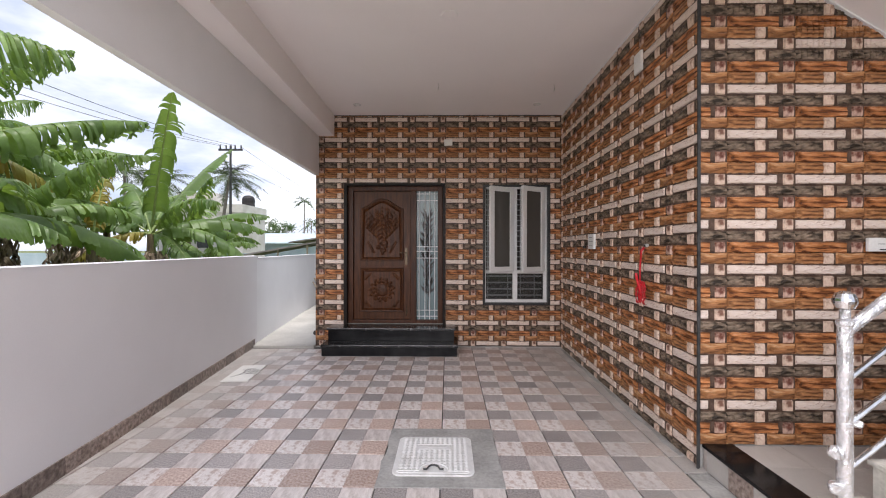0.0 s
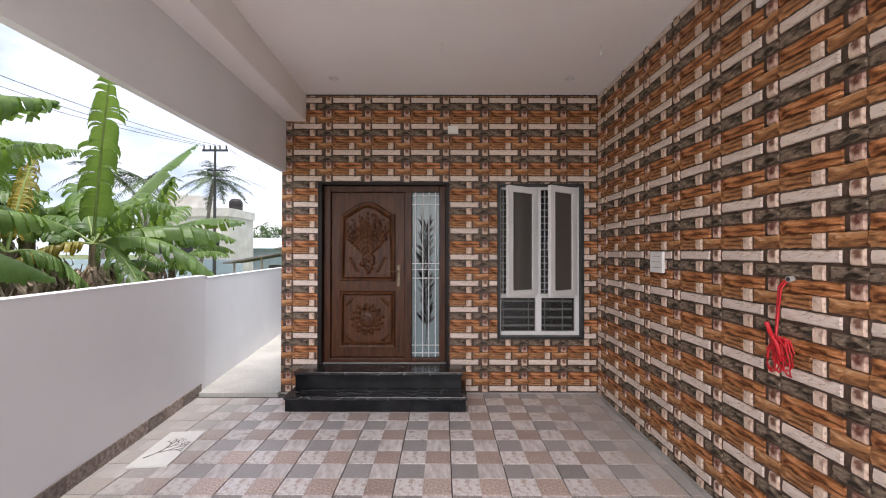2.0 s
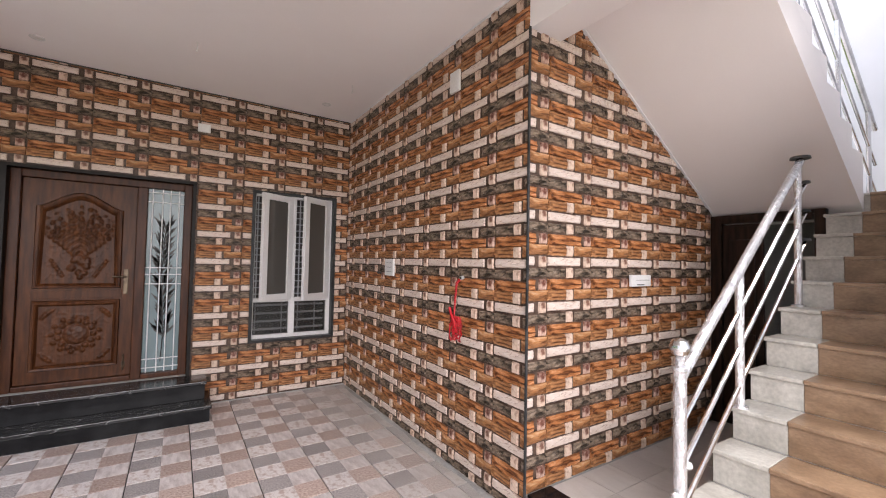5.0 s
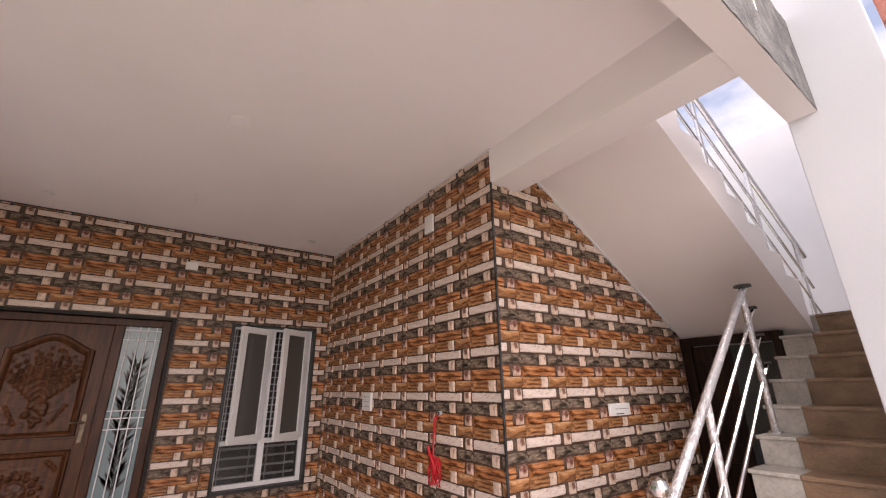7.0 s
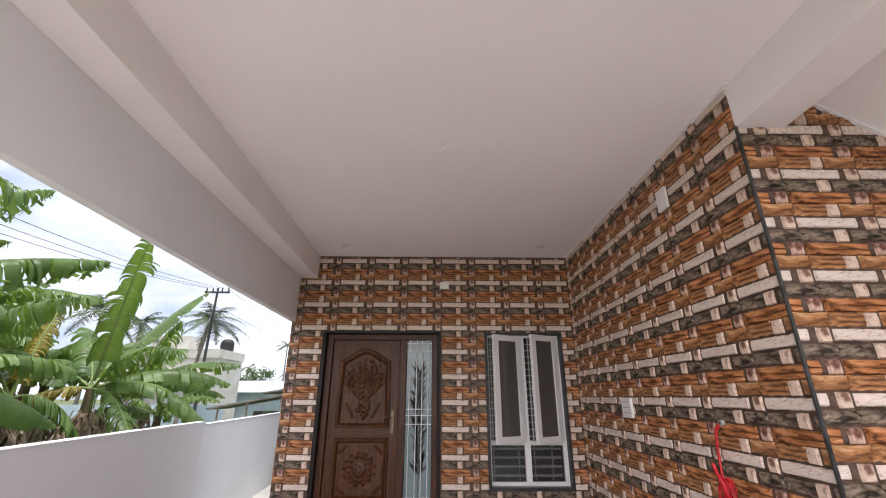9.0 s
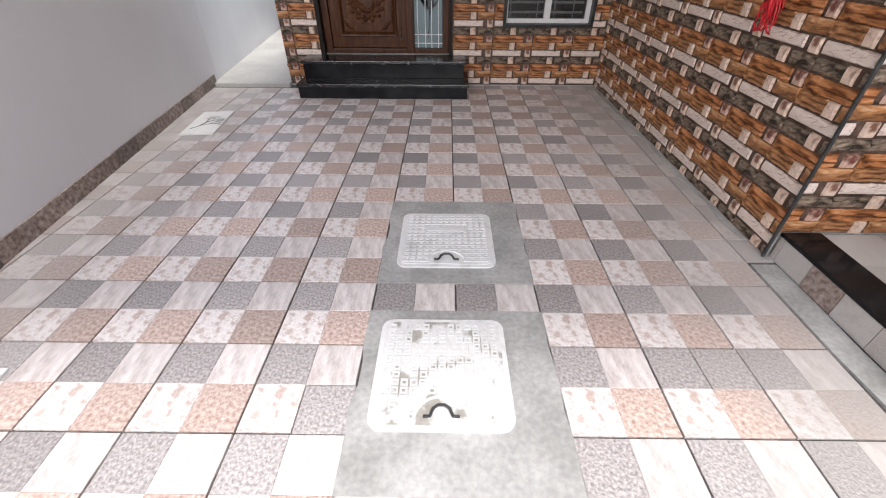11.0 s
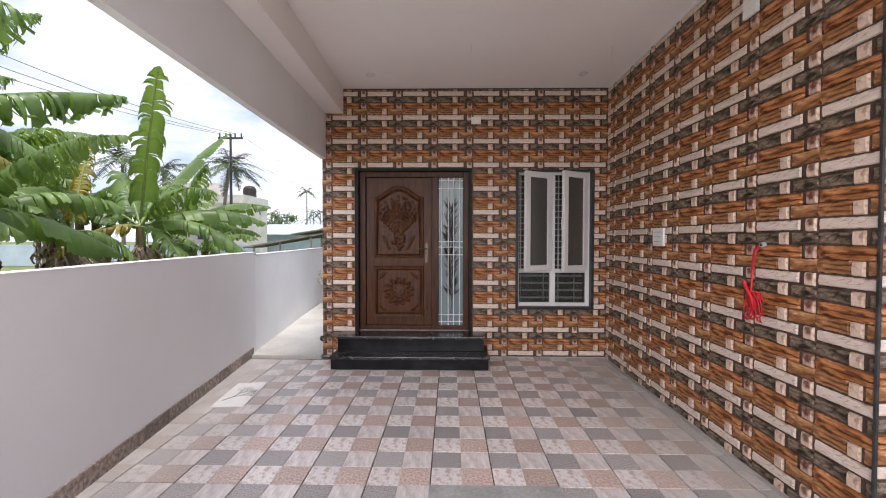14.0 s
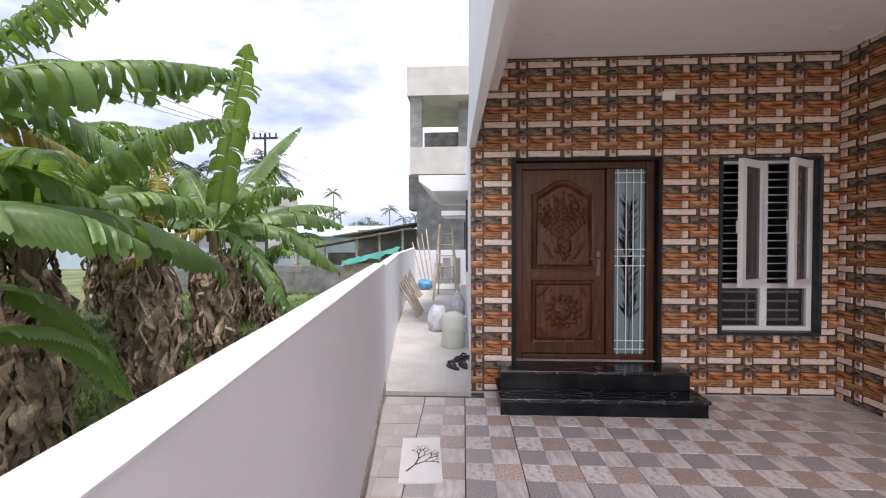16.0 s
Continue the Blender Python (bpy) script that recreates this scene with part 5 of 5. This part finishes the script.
g = [[bm.verts.new((-6.2 + 2.0 * i / 14, 15.6 + 1.1 * j / 6, 0.85 + 0.50 * i / 14 + 0.12 * noise.noise(Vector((i * .5, j * .7, 3))) - 0.06 * (j - 3) ** 2 / 3)) for i in range(15)] for j in range(7)]
for a, b in zip(g, g[1:]):
    for i in range(14):
        bm.faces.new((a[i], a[i + 1], b[i + 1], b[i]))
solid("tarpaulin", bm, TARP, "crumpled green tarpaulin thrown over stacked timber", "tarpaulin", smooth=True)
st = solid("timber_stack", boxes((-6.1, -4.4, 15.7, 16.6, GZ, 0.78), (-6.3, -4.4, 16.0, 16.2, 0.78, 0.86)), BAMBOO, "stack of old timber under a tarpaulin", "timber")

# unfinished block house beyond the passage
uh = thing("unfinished_house", -3.0, 20.5, GZ, "unfinished grey two-storey block house with bare openings", "house")
under("wall", boxes((-4.1, -1.0, 20.3, 24.0, GZ, 4.4), (-4.5, -4.1, 20.6, 22.0, 3.0, 4.6)), BLOCK, uh)
under("balcony", boxes((-4.25, 0.5, 19.2, 20.3, 4.4, 5.55)), FARHOUSE, uh)
under("column", boxes((-4.25, -3.75, 19.25, 19.7, 5.552, 7.7)), BLOCK, uh)
under("back_wall", boxes((-3.9, -0.5, 22.0, 22.2, 5.5, 6.9)), BLOCK, uh)
for j in range(6):
    for i in range(4):
        under("block", boxes((-3.8 + 0.42 * i + 0.2 * (j % 2), -3.41 + 0.42 * i + 0.2 * (j % 2), 21.97, 22.0, 5.62 + 0.21 * j, 5.81 + 0.21 * j)), BLOCK, uh)
under("cabin", boxes((-2.2, 0.0, 20.0, 23.0, 5.552, 7.7)), BLOCK, uh)
under("roof_band", boxes((-4.35, 0.5, 19.1, 24.0, 7.702, 8.9)), FARHOUSE, uh)
# dark sheet on the solid wall paints the shade of an open doorway
under("doorway", boxes((-1.95, -1.2, 20.26, 20.3, GZ, 2.4)), DARKBITS, uh)
for i in range(6):
    for j in range(10):
        under("block", boxes((-3.75 + i * 0.4 + (0.2 if j % 2 else 0), -3.37 + i * 0.4 + (0.2 if j % 2 else 0), 20.27, 20.3, 0.6 + j * 0.21, 0.79 + j * 0.21)), BLOCK, uh)
# sunshades on the house side
solid("sunshade", prism(bmesh.new(), [(-2.72, 2.66), (-1.9, 2.66), (-1.9, 2.40), (-2.5, 2.40), (-2.72, 2.56)], "y", 8.6, 11.5), PAINT, "white concrete sunshade over the side passage", "sunshade")
solid("sunshade", boxes((-2.55, -1.9, 12.4, 14.0, 2.22, 2.34)), PAINT, "small white concrete sunshade on the side wall", "sunshade")
solid("side_window", boxes((-1.93, -1.895, 9.2, 11.0, 1.0, 2.3)), ALU, "dark framed window in the side wall", "window")

# ---- clutter in the passage ----
lad = thing("step_ladder", -2.35, 12.6, 0.03, "weathered bamboo step ladder standing open", "ladder")
for x in (-2.75, -2.15):
    under("stile", tube(bmesh.new(), [(x, 12.2, 0.03), (x + 0.14 * (1 if x < -2.4 else -1), 12.7, 2.0)], 0.03, 6), BAMBOO, lad)
    under("stile", tube(bmesh.new(), [(x + 0.05, 13.4, 0.03), (x + 0.16 * (1 if x < -2.4 else -1), 12.75, 2.0)], 0.026, 6), BAMBOO, lad)
for k in range(6):
    z = 0.3 + k * 0.29
    t = z / 2.0
    under("rung", tube(bmesh.new(), [(-2.75 + 0.14 * t, 12.2 + 0.5 * t, z), (-2.15 - 0.14 * t, 12.2 + 0.5 * t, z)], 0.02, 6), BAMBOO, lad)
for g0, (x, y) in enumerate(((-3.15, 10.3), (-3.45, 13.0))):
    sk = thing("stick_bundle", x, y, 0.03, "bundle of short pale sticks leaning on the garden wall", "stick bundle", "leaning sticks")
    for k in range(9):
        under("stick", tube(bmesh.new(), [(x + 0.28 + 0.02 * (k % 2), y - 0.35 + 0.09 * k, 0.03), (x - 0.12, y - 0.28 + 0.09 * k, 0.62 + 0.1 * (k % 3))], 0.018, 6), BAMBOO, sk)
for k in range(4):
    solid("long_pole", tube(bmesh.new(), [(-3.2 + 0.1 * k, 14.4, 0.03), (-3.75 + 0.16 * k, 15.9, 1.5 + 0.15 * k)], 0.022, 6), BAMBOO, "long wooden pole leaning in the passage corner", "pole", group="leaning poles")
for x in (-3.0, -2.7, -2.35):
    solid("leaning_board", boxes((x, x + 0.26, 16.25, 16.33, 0.03, 0.75 + 0.2 * (x > -2.8))), BLOCK, "grey board leaning against the end wall", "board", group="leaning boards")


def lumpy(name, c, size, material, label, category, seed):
    bm = bmesh.new()
    bmesh.ops.create_icosphere(bm, subdivisions=3, radius=1.0)
    for v in bm.verts:
        v.co += 0.24 * noise.noise_vector(v.co * 2.2 + Vector((seed, 0, 0))) + 0.10 * noise.noise_vector(v.co * 6.1 + Vector((0, seed, 0)))
        v.co = Vector((c[0] + v.co.x * size[0], c[1] + v.co.y * size[1], max(0.031, c[2] + v.co.z * size[2])))
    return solid(name, bm, material, label, category, smooth=True)


lumpy("sack", (-2.42, 8.75, 0.22), (0.17, 0.16, 0.26), SACK, "grey-white printed cement sack, half empty", "sack", 1)
lumpy("plastic_bag", (-2.40, 9.25, 0.12), (0.16, 0.14, 0.14), SACK, "crumpled white plastic bag on a sack", "bag", 2)
lumpy("blue_bag", (-3.2, 14.6, 0.16), (0.25, 0.25, 0.19), BLUEBAG, "crumpled blue plastic bag", "bag", 3)
lumpy("sack", (-2.1, 9.9, 0.26), (0.15, 0.2, 0.28), SACK, "white sack standing by the side wall", "sack", 6)
bm = lathe(bmesh.new(), [(0.165, 0), (0.17, 0.02), (0.165, 0.25), (0.172, 0.27), (0.165, 0.29), (0.16, 0.40), (0.15, 0.46), (0.06, 0.5)], -2.13, 7.75, 0.03, 20)
can = solid("plastic_drum", bm, glass("milky_plastic", (0.62, 0.64, 0.54), 0.45, 0.15), "milky translucent plastic water drum", "drum", smooth=True)
bm = lathe(bmesh.new(), [(0.12, 0), (0.14, 0.26), (0.15, 0.27)], -2.06, 8.6, 0.03, 16)
solid("paint_bucket", bm, PLASTIC, "white plastic paint bucket with coloured band", "bucket")


def sandal(x, y, turn, z=0.03, material=RUBBER):
    ob = thing("sandal", x, y, z, "black rubber sandal with strap lying on the passage", "sandal", "sandals on the passage", turn)
    prof = [(0.045 * math.sin(a) * (1.0 if math.cos(a) > 0 else 0.85), 0.13 * math.cos(a)) for a in np.linspace(0, 2 * math.pi, 18)[:-1]]
    part("sole", prism(bmesh.new(), prof, "z", 0.0, 0.022), material, ob)
    part("strap", tube(bmesh.new(), [(-0.044, -0.01, 0.02), (-0.03, 0.03, 0.055), (0, 0.06, 0.045), (0.03, 0.03, 0.055), (0.044, -0.01, 0.02)], 0.011, 6), material, ob)
    return ob


sandal(-2.11, 6.72, 35)
sandal(-1.985, 6.78, 20)
sandal(-2.07, 6.98, -60)
sandal(-1.99, 7.05, -50, 0.052)

# salmon pillar beyond the column
pil = thing("clad_pillar", 3.6, 0.55, -0.012, "pillar clad in salmon stone blocks with dark joints", "pillar")
under("core", boxes((3.42, 3.7, 0.42, 0.70, -0.012, 4.4)), DARKBITS, pil)
for k in range(17):
    under("cladding_block", boxes((3.40, 3.72, 0.40, 0.72, 0.0 + 0.26 * k, 0.235 + 0.26 * k), bevel=0.008), SALMON, pil)

# ---- woven stone wall tiles ----
TW, TH = 0.4475, 0.299
C = TH / 4
BRICKS = [
    (0.004, 0.340, 3, 1), (0.372, 0.436, 3, 5),
    (0.0, 0.183, 2, 2), (0.188, 0.250, 2, 4), (0.270, TW, 2, 2),
    (0.006, 0.328, 1, 3), (0.370, 0.433, 1, 4),
    (0.0, 0.180, 0, 6), (0.188, 0.250, 0, 4), (0.278, TW, 0, 6),
]
TILE_MATS = [T_JOINT, T_ORANGE, T_ORANGE2, T_WHITE, T_PEG, T_PEGR, T_DARK]


def tile_mesh(allowed, seed=0):
    """One wall tile in relief: allowed are the rectangles of it that are there."""
    vs, fs, mi = [], [], []
    for u0, u1, v0, v1 in allowed:
        b = len(vs)
        vs += [(u0, 0, v0), (u1, 0, v0), (u1, 0, v1), (u0, 0, v1)]
        fs.append((b, b + 1, b + 2, b + 3))
        mi.append(0)
        for k, (p0, p1, row, m) in enumerate(BRICKS):
            q0, q1 = row * C + 0.005, (row + 1) * C - 0.003
            if m in (1, 2):
                q0, q1 = row * C + (0.001 if m == 1 else 0.004), (row + 1) * C - (0.003 if m == 1 else -0.001)
            if m in (4, 5):
                q0, q1 = row * C + 0.001, (row + 1) * C - 0.001
            if m in (3, 6):
                q0, q1 = row * C + 0.010, (row + 1) * C - 0.007
            c0, c1, d0, d1 = max(p0, u0), min(p1, u1), max(q0, v0), min(q1, v1)
            if c1 - c0 < 0.008 or d1 - d0 < 0.008:
                continue
            long = m in (1, 2, 3, 6)
            nu, nv = (max(2, int((c1 - c0) / 0.021)), 4) if long else (2, 2)
            rough = {1: 0.010, 2: 0.010, 3: 0.0025, 6: 0.010}.get(m, 0.002)
            height = 0.009 if long else 0.013
            b = len(vs)
            e = 0.005
            for j in range(nv + 1):
                for i in range(nu + 1):
                    u, v = c0 + e + (c1 - c0 - 2 * e) * i / nu, d0 + e + (d1 - d0 - 2 * e) * j / nv
                    w = noise.noise(Vector((u * (13 if m in (1, 2) else 31) + row * 9.1, v * 70, m * 3.3 + seed)))
                    w2 = noise.noise(Vector((u * 60 + 5, v * 40, m * 1.7 + seed)))
                    if long and j in (0, nv):
                        v += (0.006 if m in (1, 2) else 0.0025) * w2
                    vs.append((u, min(-0.003, -height - rough * w - 0.35 * rough * w2) - (0.002 if 0 < j < nv else 0), min(max(v, v0), v1)))
            for j in range(nv):
                for i in range(nu):
                    a = b + j * (nu + 1) + i
                    fs.append((a, a + 1, a + nu + 2, a + nu + 1))
                    mi.append(m)
            rim = [b + i for i in range(nu)] + [b + nu + j * (nu + 1) for j in range(nv)] + [b + nv * (nu + 1) + i for i in range(nu, 0, -1)] + [b + j * (nu + 1) for j in range(nv, 0, -1)]
            s = len(vs)
            for r in rim:
                u, y, v = vs[r]
                vs.append((c0 if u < c0 + e * 1.5 else c1 if u > c1 - e * 1.5 else u, -0.0005, max(v0, v - e) if v < (d0 + d1) / 2 else min(v1, v + e)))
            n = len(rim)
            for k2 in range(n):
                fs.append((s + k2, s + (k2 + 1) % n, rim[(k2 + 1) % n], rim[k2]))
                mi.append(m)
    me = bpy.data.meshes.new("wall_tile")
    me.from_pydata(vs, [], fs)
    for m in TILE_MATS:
        me.materials.append(m)
    me.polygons.foreach_set("material_index", mi)
    return me


FULL = [tile_mesh([(0, TW, 0, TH)], s) for s in (0, 3)]


def clad(wall, length, u_phase, v0, v_top, v_phase, holes, to_world, cut=None):
    """Lays tiles over a wall: u runs to the right as one faces it."""
    count = 0
    k0 = math.floor((0 - u_phase) / TW)
    for k in range(k0, k0 + int(length / TW) + 3):
        for r in range(-1, 14):
            u, v = u_phase + k * TW, v_phase + r * TH
            a = (max(u, 0), min(u + TW, length), max(v, v0), min(v + TH, v_top))
            if a[1] - a[0] < 0.004 or a[3] - a[2] < 0.004:
                continue
            rects = [a]
            for h in holes:
                rects = minus(rects, h)
            if cut:
                rects = cut(rects)
            if not rects:
                continue
            local = [(q[0] - u, q[1] - u, q[2] - v, q[3] - v) for q in rects]
            whole = len(local) == 1 and abs(local[0][1] - local[0][0] - TW) < 1e-5 and abs(local[0][3] - local[0][2] - TH) < 1e-5
            ob = new("wall_tile", FULL[(k + r) % 2] if whole else tile_mesh(local, (k + r) % 2 * 3))
            ob.parent = wall
            ob.matrix_world = to_world(u, v)
            count += 1
    return count


O = bpy.data.objects
clad(O["wall_north"], RIGHT + 1.90, 0.467 + 1.90, 0.012, CEILING, 2.449 - 0.1125 - 8 * TH, [(DOOR[0] + 1.9, DOOR[1] + 1.9, 0, DOOR[3]), (WINDOW[0] + 1.9, WINDOW[1] + 1.9, WINDOW[2], WINDOW[3])], lambda u, v: pose(-1.90 + u, BACK, v))
clad(O["wall_east"], BACK - SIDE, BACK - 3.960, 0.0, CEILING, 1.587 - 0.1125 - 5 * TH, [], lambda u, v: pose(RIGHT, BACK - u, v, 0, 0, -90))


def under_soffit(rects):
    out = []
    for u0, u1, v0, v1 in rects:
        n = 12
        for i in range(n):
            a, b = u0 + (u1 - u0) * i / n, u0 + (u1 - u0) * (i + 1) / n
            top = min(v1, soffit_z(RIGHT + (a + b) / 2) + 0.05) if RIGHT + b > 2.02 else v1
            if top >= v1 - 1e-5 and i == 0 and soffit_z(RIGHT + u1) + 0.03 > v1:
                return_rect = (u0, u1, v0, v1)
                out.append(return_rect)
                break
            if top - v0 > 0.01:
                out.append((a, b, v0, top))
    return out


clad(O["wall_stair"], 4.14 - RIGHT, 1.896 - RIGHT, PLAT, CEILING, 1.607 - 0.1125 - 5 * TH, [], lambda u, v: pose(RIGHT + u, SIDE, v), under_soffit)
solid("corner_trim", boxes((RIGHT - 0.026, RIGHT - 0.014, SIDE - 0.026, SIDE - 0.014, 0.0, 3.11), (RIGHT - 0.014, RIGHT - 0.001, SIDE - 0.014, SIDE - 0.001, 0.0, 3.11)), DARKBITS, "thin black edge strip on the tiled corner", "trim", "structure")
solid("cornice_north", boxes((-1.62, RIGHT - 0.02, BACK - 0.022, BACK - 0.001, CEILING - 0.012, CEILING - 0.001)), DARKBITS, "thin dark joint between tiles and ceiling", "trim", "structure")

solid("grout_east", boxes((RIGHT - 0.024, RIGHT - 0.001, SIDE - 0.024, BACK - 0.03, CEILING - 0.010, CEILING - 0.001)), PAINT, "thin white sealant line between tiles and ceiling", "trim", "structure")
solid("grout_stair", prism(bmesh.new(), [(2.03, soffit_z(2.03) - 0.001), (4.13, soffit_z(4.13) - 0.001), (4.13, soffit_z(4.13) - 0.013), (2.03, soffit_z(2.03) - 0.013)], "y", SIDE - 0.026, SIDE - 0.001), PAINT, "thin white sealant line under the sloping stair soffit", "trim", "structure")
# ---- skirting along the garden wall ----
y = -1.0
sk = O["wall_west"]
while y < 6.0:
    bm = bmesh.new()
    y2 = min(y + 0.297, 6.0)
    prism(bm, [(wall_x(y), y), (wall_x(y) + 0.012, y), (wall_x(y2 - 0.004) + 0.012, y2 - 0.004), (wall_x(y2 - 0.004), y2 - 0.004)], "z", 0.0, 0.112)
    o = link_mesh("skirting_tile", bm, SKIRT, sk)
    y += 0.3

# ---- platform edge: tiles and granite nosing ----
pl = O["platform"]
solid("granite_nosing", boxes((1.725, 1.93, 0.9, SIDE - 0.02, PLAT - 0.008, PLAT + 0.012), bevel=0.004), GRANITE_F, "black granite edge on the raised stair platform", "nosing", "structure")
y = 0.9
k = 0
while y < SIDE - 0.03:
    y2 = min(y + 0.196, SIDE - 0.021)
    o = link_mesh("riser_tile", boxes((1.735, 1.789, y, y2, 0.0, PLAT - 0.0085), bevel=0.002), (F_RUST, F_WHITE, SKIRT, F_PLAIN)[(k + 3) % 4], pl)
    y, k = y + 0.2, k + 1
for i in range(8):
    for j in range(3):
        o = link_mesh("platform_tile", boxes((1.935 + 0.3 * i, 2.231 + 0.3 * i, 1.90 + 0.285 * j, 2.182 + 0.285 * j if j < 2 else SIDE - 0.02, PLAT - 0.011, PLAT), bevel=0.0015), (F_PLAIN, F_DARK, F_PLAIN)[(i + j) % 3], pl)

# ---- floor tiles ----
FP, FPY, FX0, FY0 = 0.1972, 0.1985, -0.782, 2.095


def floor_tile_mesh(material, left, right, low, high):
    bm = bmesh.new()
    box(bm, left, FP - right, low, FPY - high, -0.0115, 0.0)
    top = [f for f in bm.faces if f.normal.z > 0.9 or all(v.co.z > -0.001 for v in f.verts)]
    bmesh.ops.bevel(bm, geom=list({ed for f in top for ed in f.edges}), offset=0.0016, segments=1, affect="EDGES")
    me = bpy.data.meshes.new("floor_tile")
    bm.to_mesh(me)
    bm.free()
    me.materials.append(material)
    return me


WIDE, HAIR = 0.0042, 0.0004
FT = {k: floor_tile_mesh(*a) for k, a in (("w", (F_WHITE, WIDE, HAIR, WIDE, HAIR)), ("r", (F_RUST, HAIR, WIDE, WIDE, HAIR)), ("d", (F_DARK, WIDE, HAIR, HAIR, WIDE)), ("p", (F_PLAIN, HAIR, WIDE, HAIR, WIDE)))}
floor = O["floor"]
rest = {k: ([], []) for k in FT}
rnd = random.Random(21)
n_obj = 0
for j in range(-42, 21):
    for i in range(-16, 14):
        x, y = FX0 + i * FP, FY0 + j * FPY
        if x > RIGHT + 0.0 or x + FP < wall_x(y) - 0.05 or y + FPY > BACK + 0.06 or y + FPY > 5.93 and x < -1.9 or y < -6:
            continue
        if x > 1.55 and y < SIDE - 0.1 and x + FP > 1.735:
            continue
        inside = lambda r: r[0] - 0.02 < x + FP / 2 < r[1] + 0.02 and r[2] - 0.02 < y + FPY / 2 < r[3] + 0.02
        if inside((-0.415, 0.335, 2.545, 3.21)) or inside((-0.43, 0.335, 1.54, 2.325)):
            continue
        kind = ("wr", "dp")[j % 2][i % 2]
        if rnd.random() < 0.025:
            kind = rnd.choice("wrpd")
        near = 1.2 < y < 4.6 and -2.1 < x < 1.6
        dz = rnd.uniform(-0.0008, 0.0008)
        if near and n_obj < 300:
            o = new("floor_tile", FT[kind])
            o.parent = floor
            o.matrix_world = pose(x, y, dz)
            n_obj += 1
        else:
            vs, fs = rest[kind]
            me = FT[kind]
            b = len(vs)
            vs.extend((v.co.x + x, v.co.y + y, v.co.z + dz) for v in me.vertices)
            fs.extend(tuple(b + q for q in p.vertices) for p in me.polygons)
for k, (vs, fs) in rest.items():
    me = bpy.data.meshes.new("floor_tiles")
    me.from_pydata(vs, [], fs)
    me.materials.append({"w": F_WHITE, "r": F_RUST, "p": F_PLAIN, "d": F_DARK}[k])
    o = new("floor_tiles", me)
    o.parent = floor
    tagged(o, kind="stuff")
solid("cement_smear", prism(bmesh.new(), [(1.665 + 0.03 * noise.noise(Vector((a * 5, 0, 0))), a) for a in np.linspace(2.9, 5.9, 16)] + [(RIGHT - 0.018, 5.9), (RIGHT - 0.018, 2.9)], "z", -0.005, 0.0025), CEMENT, "grey cement smear along the foot of the tiled wall", "cement patch", "structure")
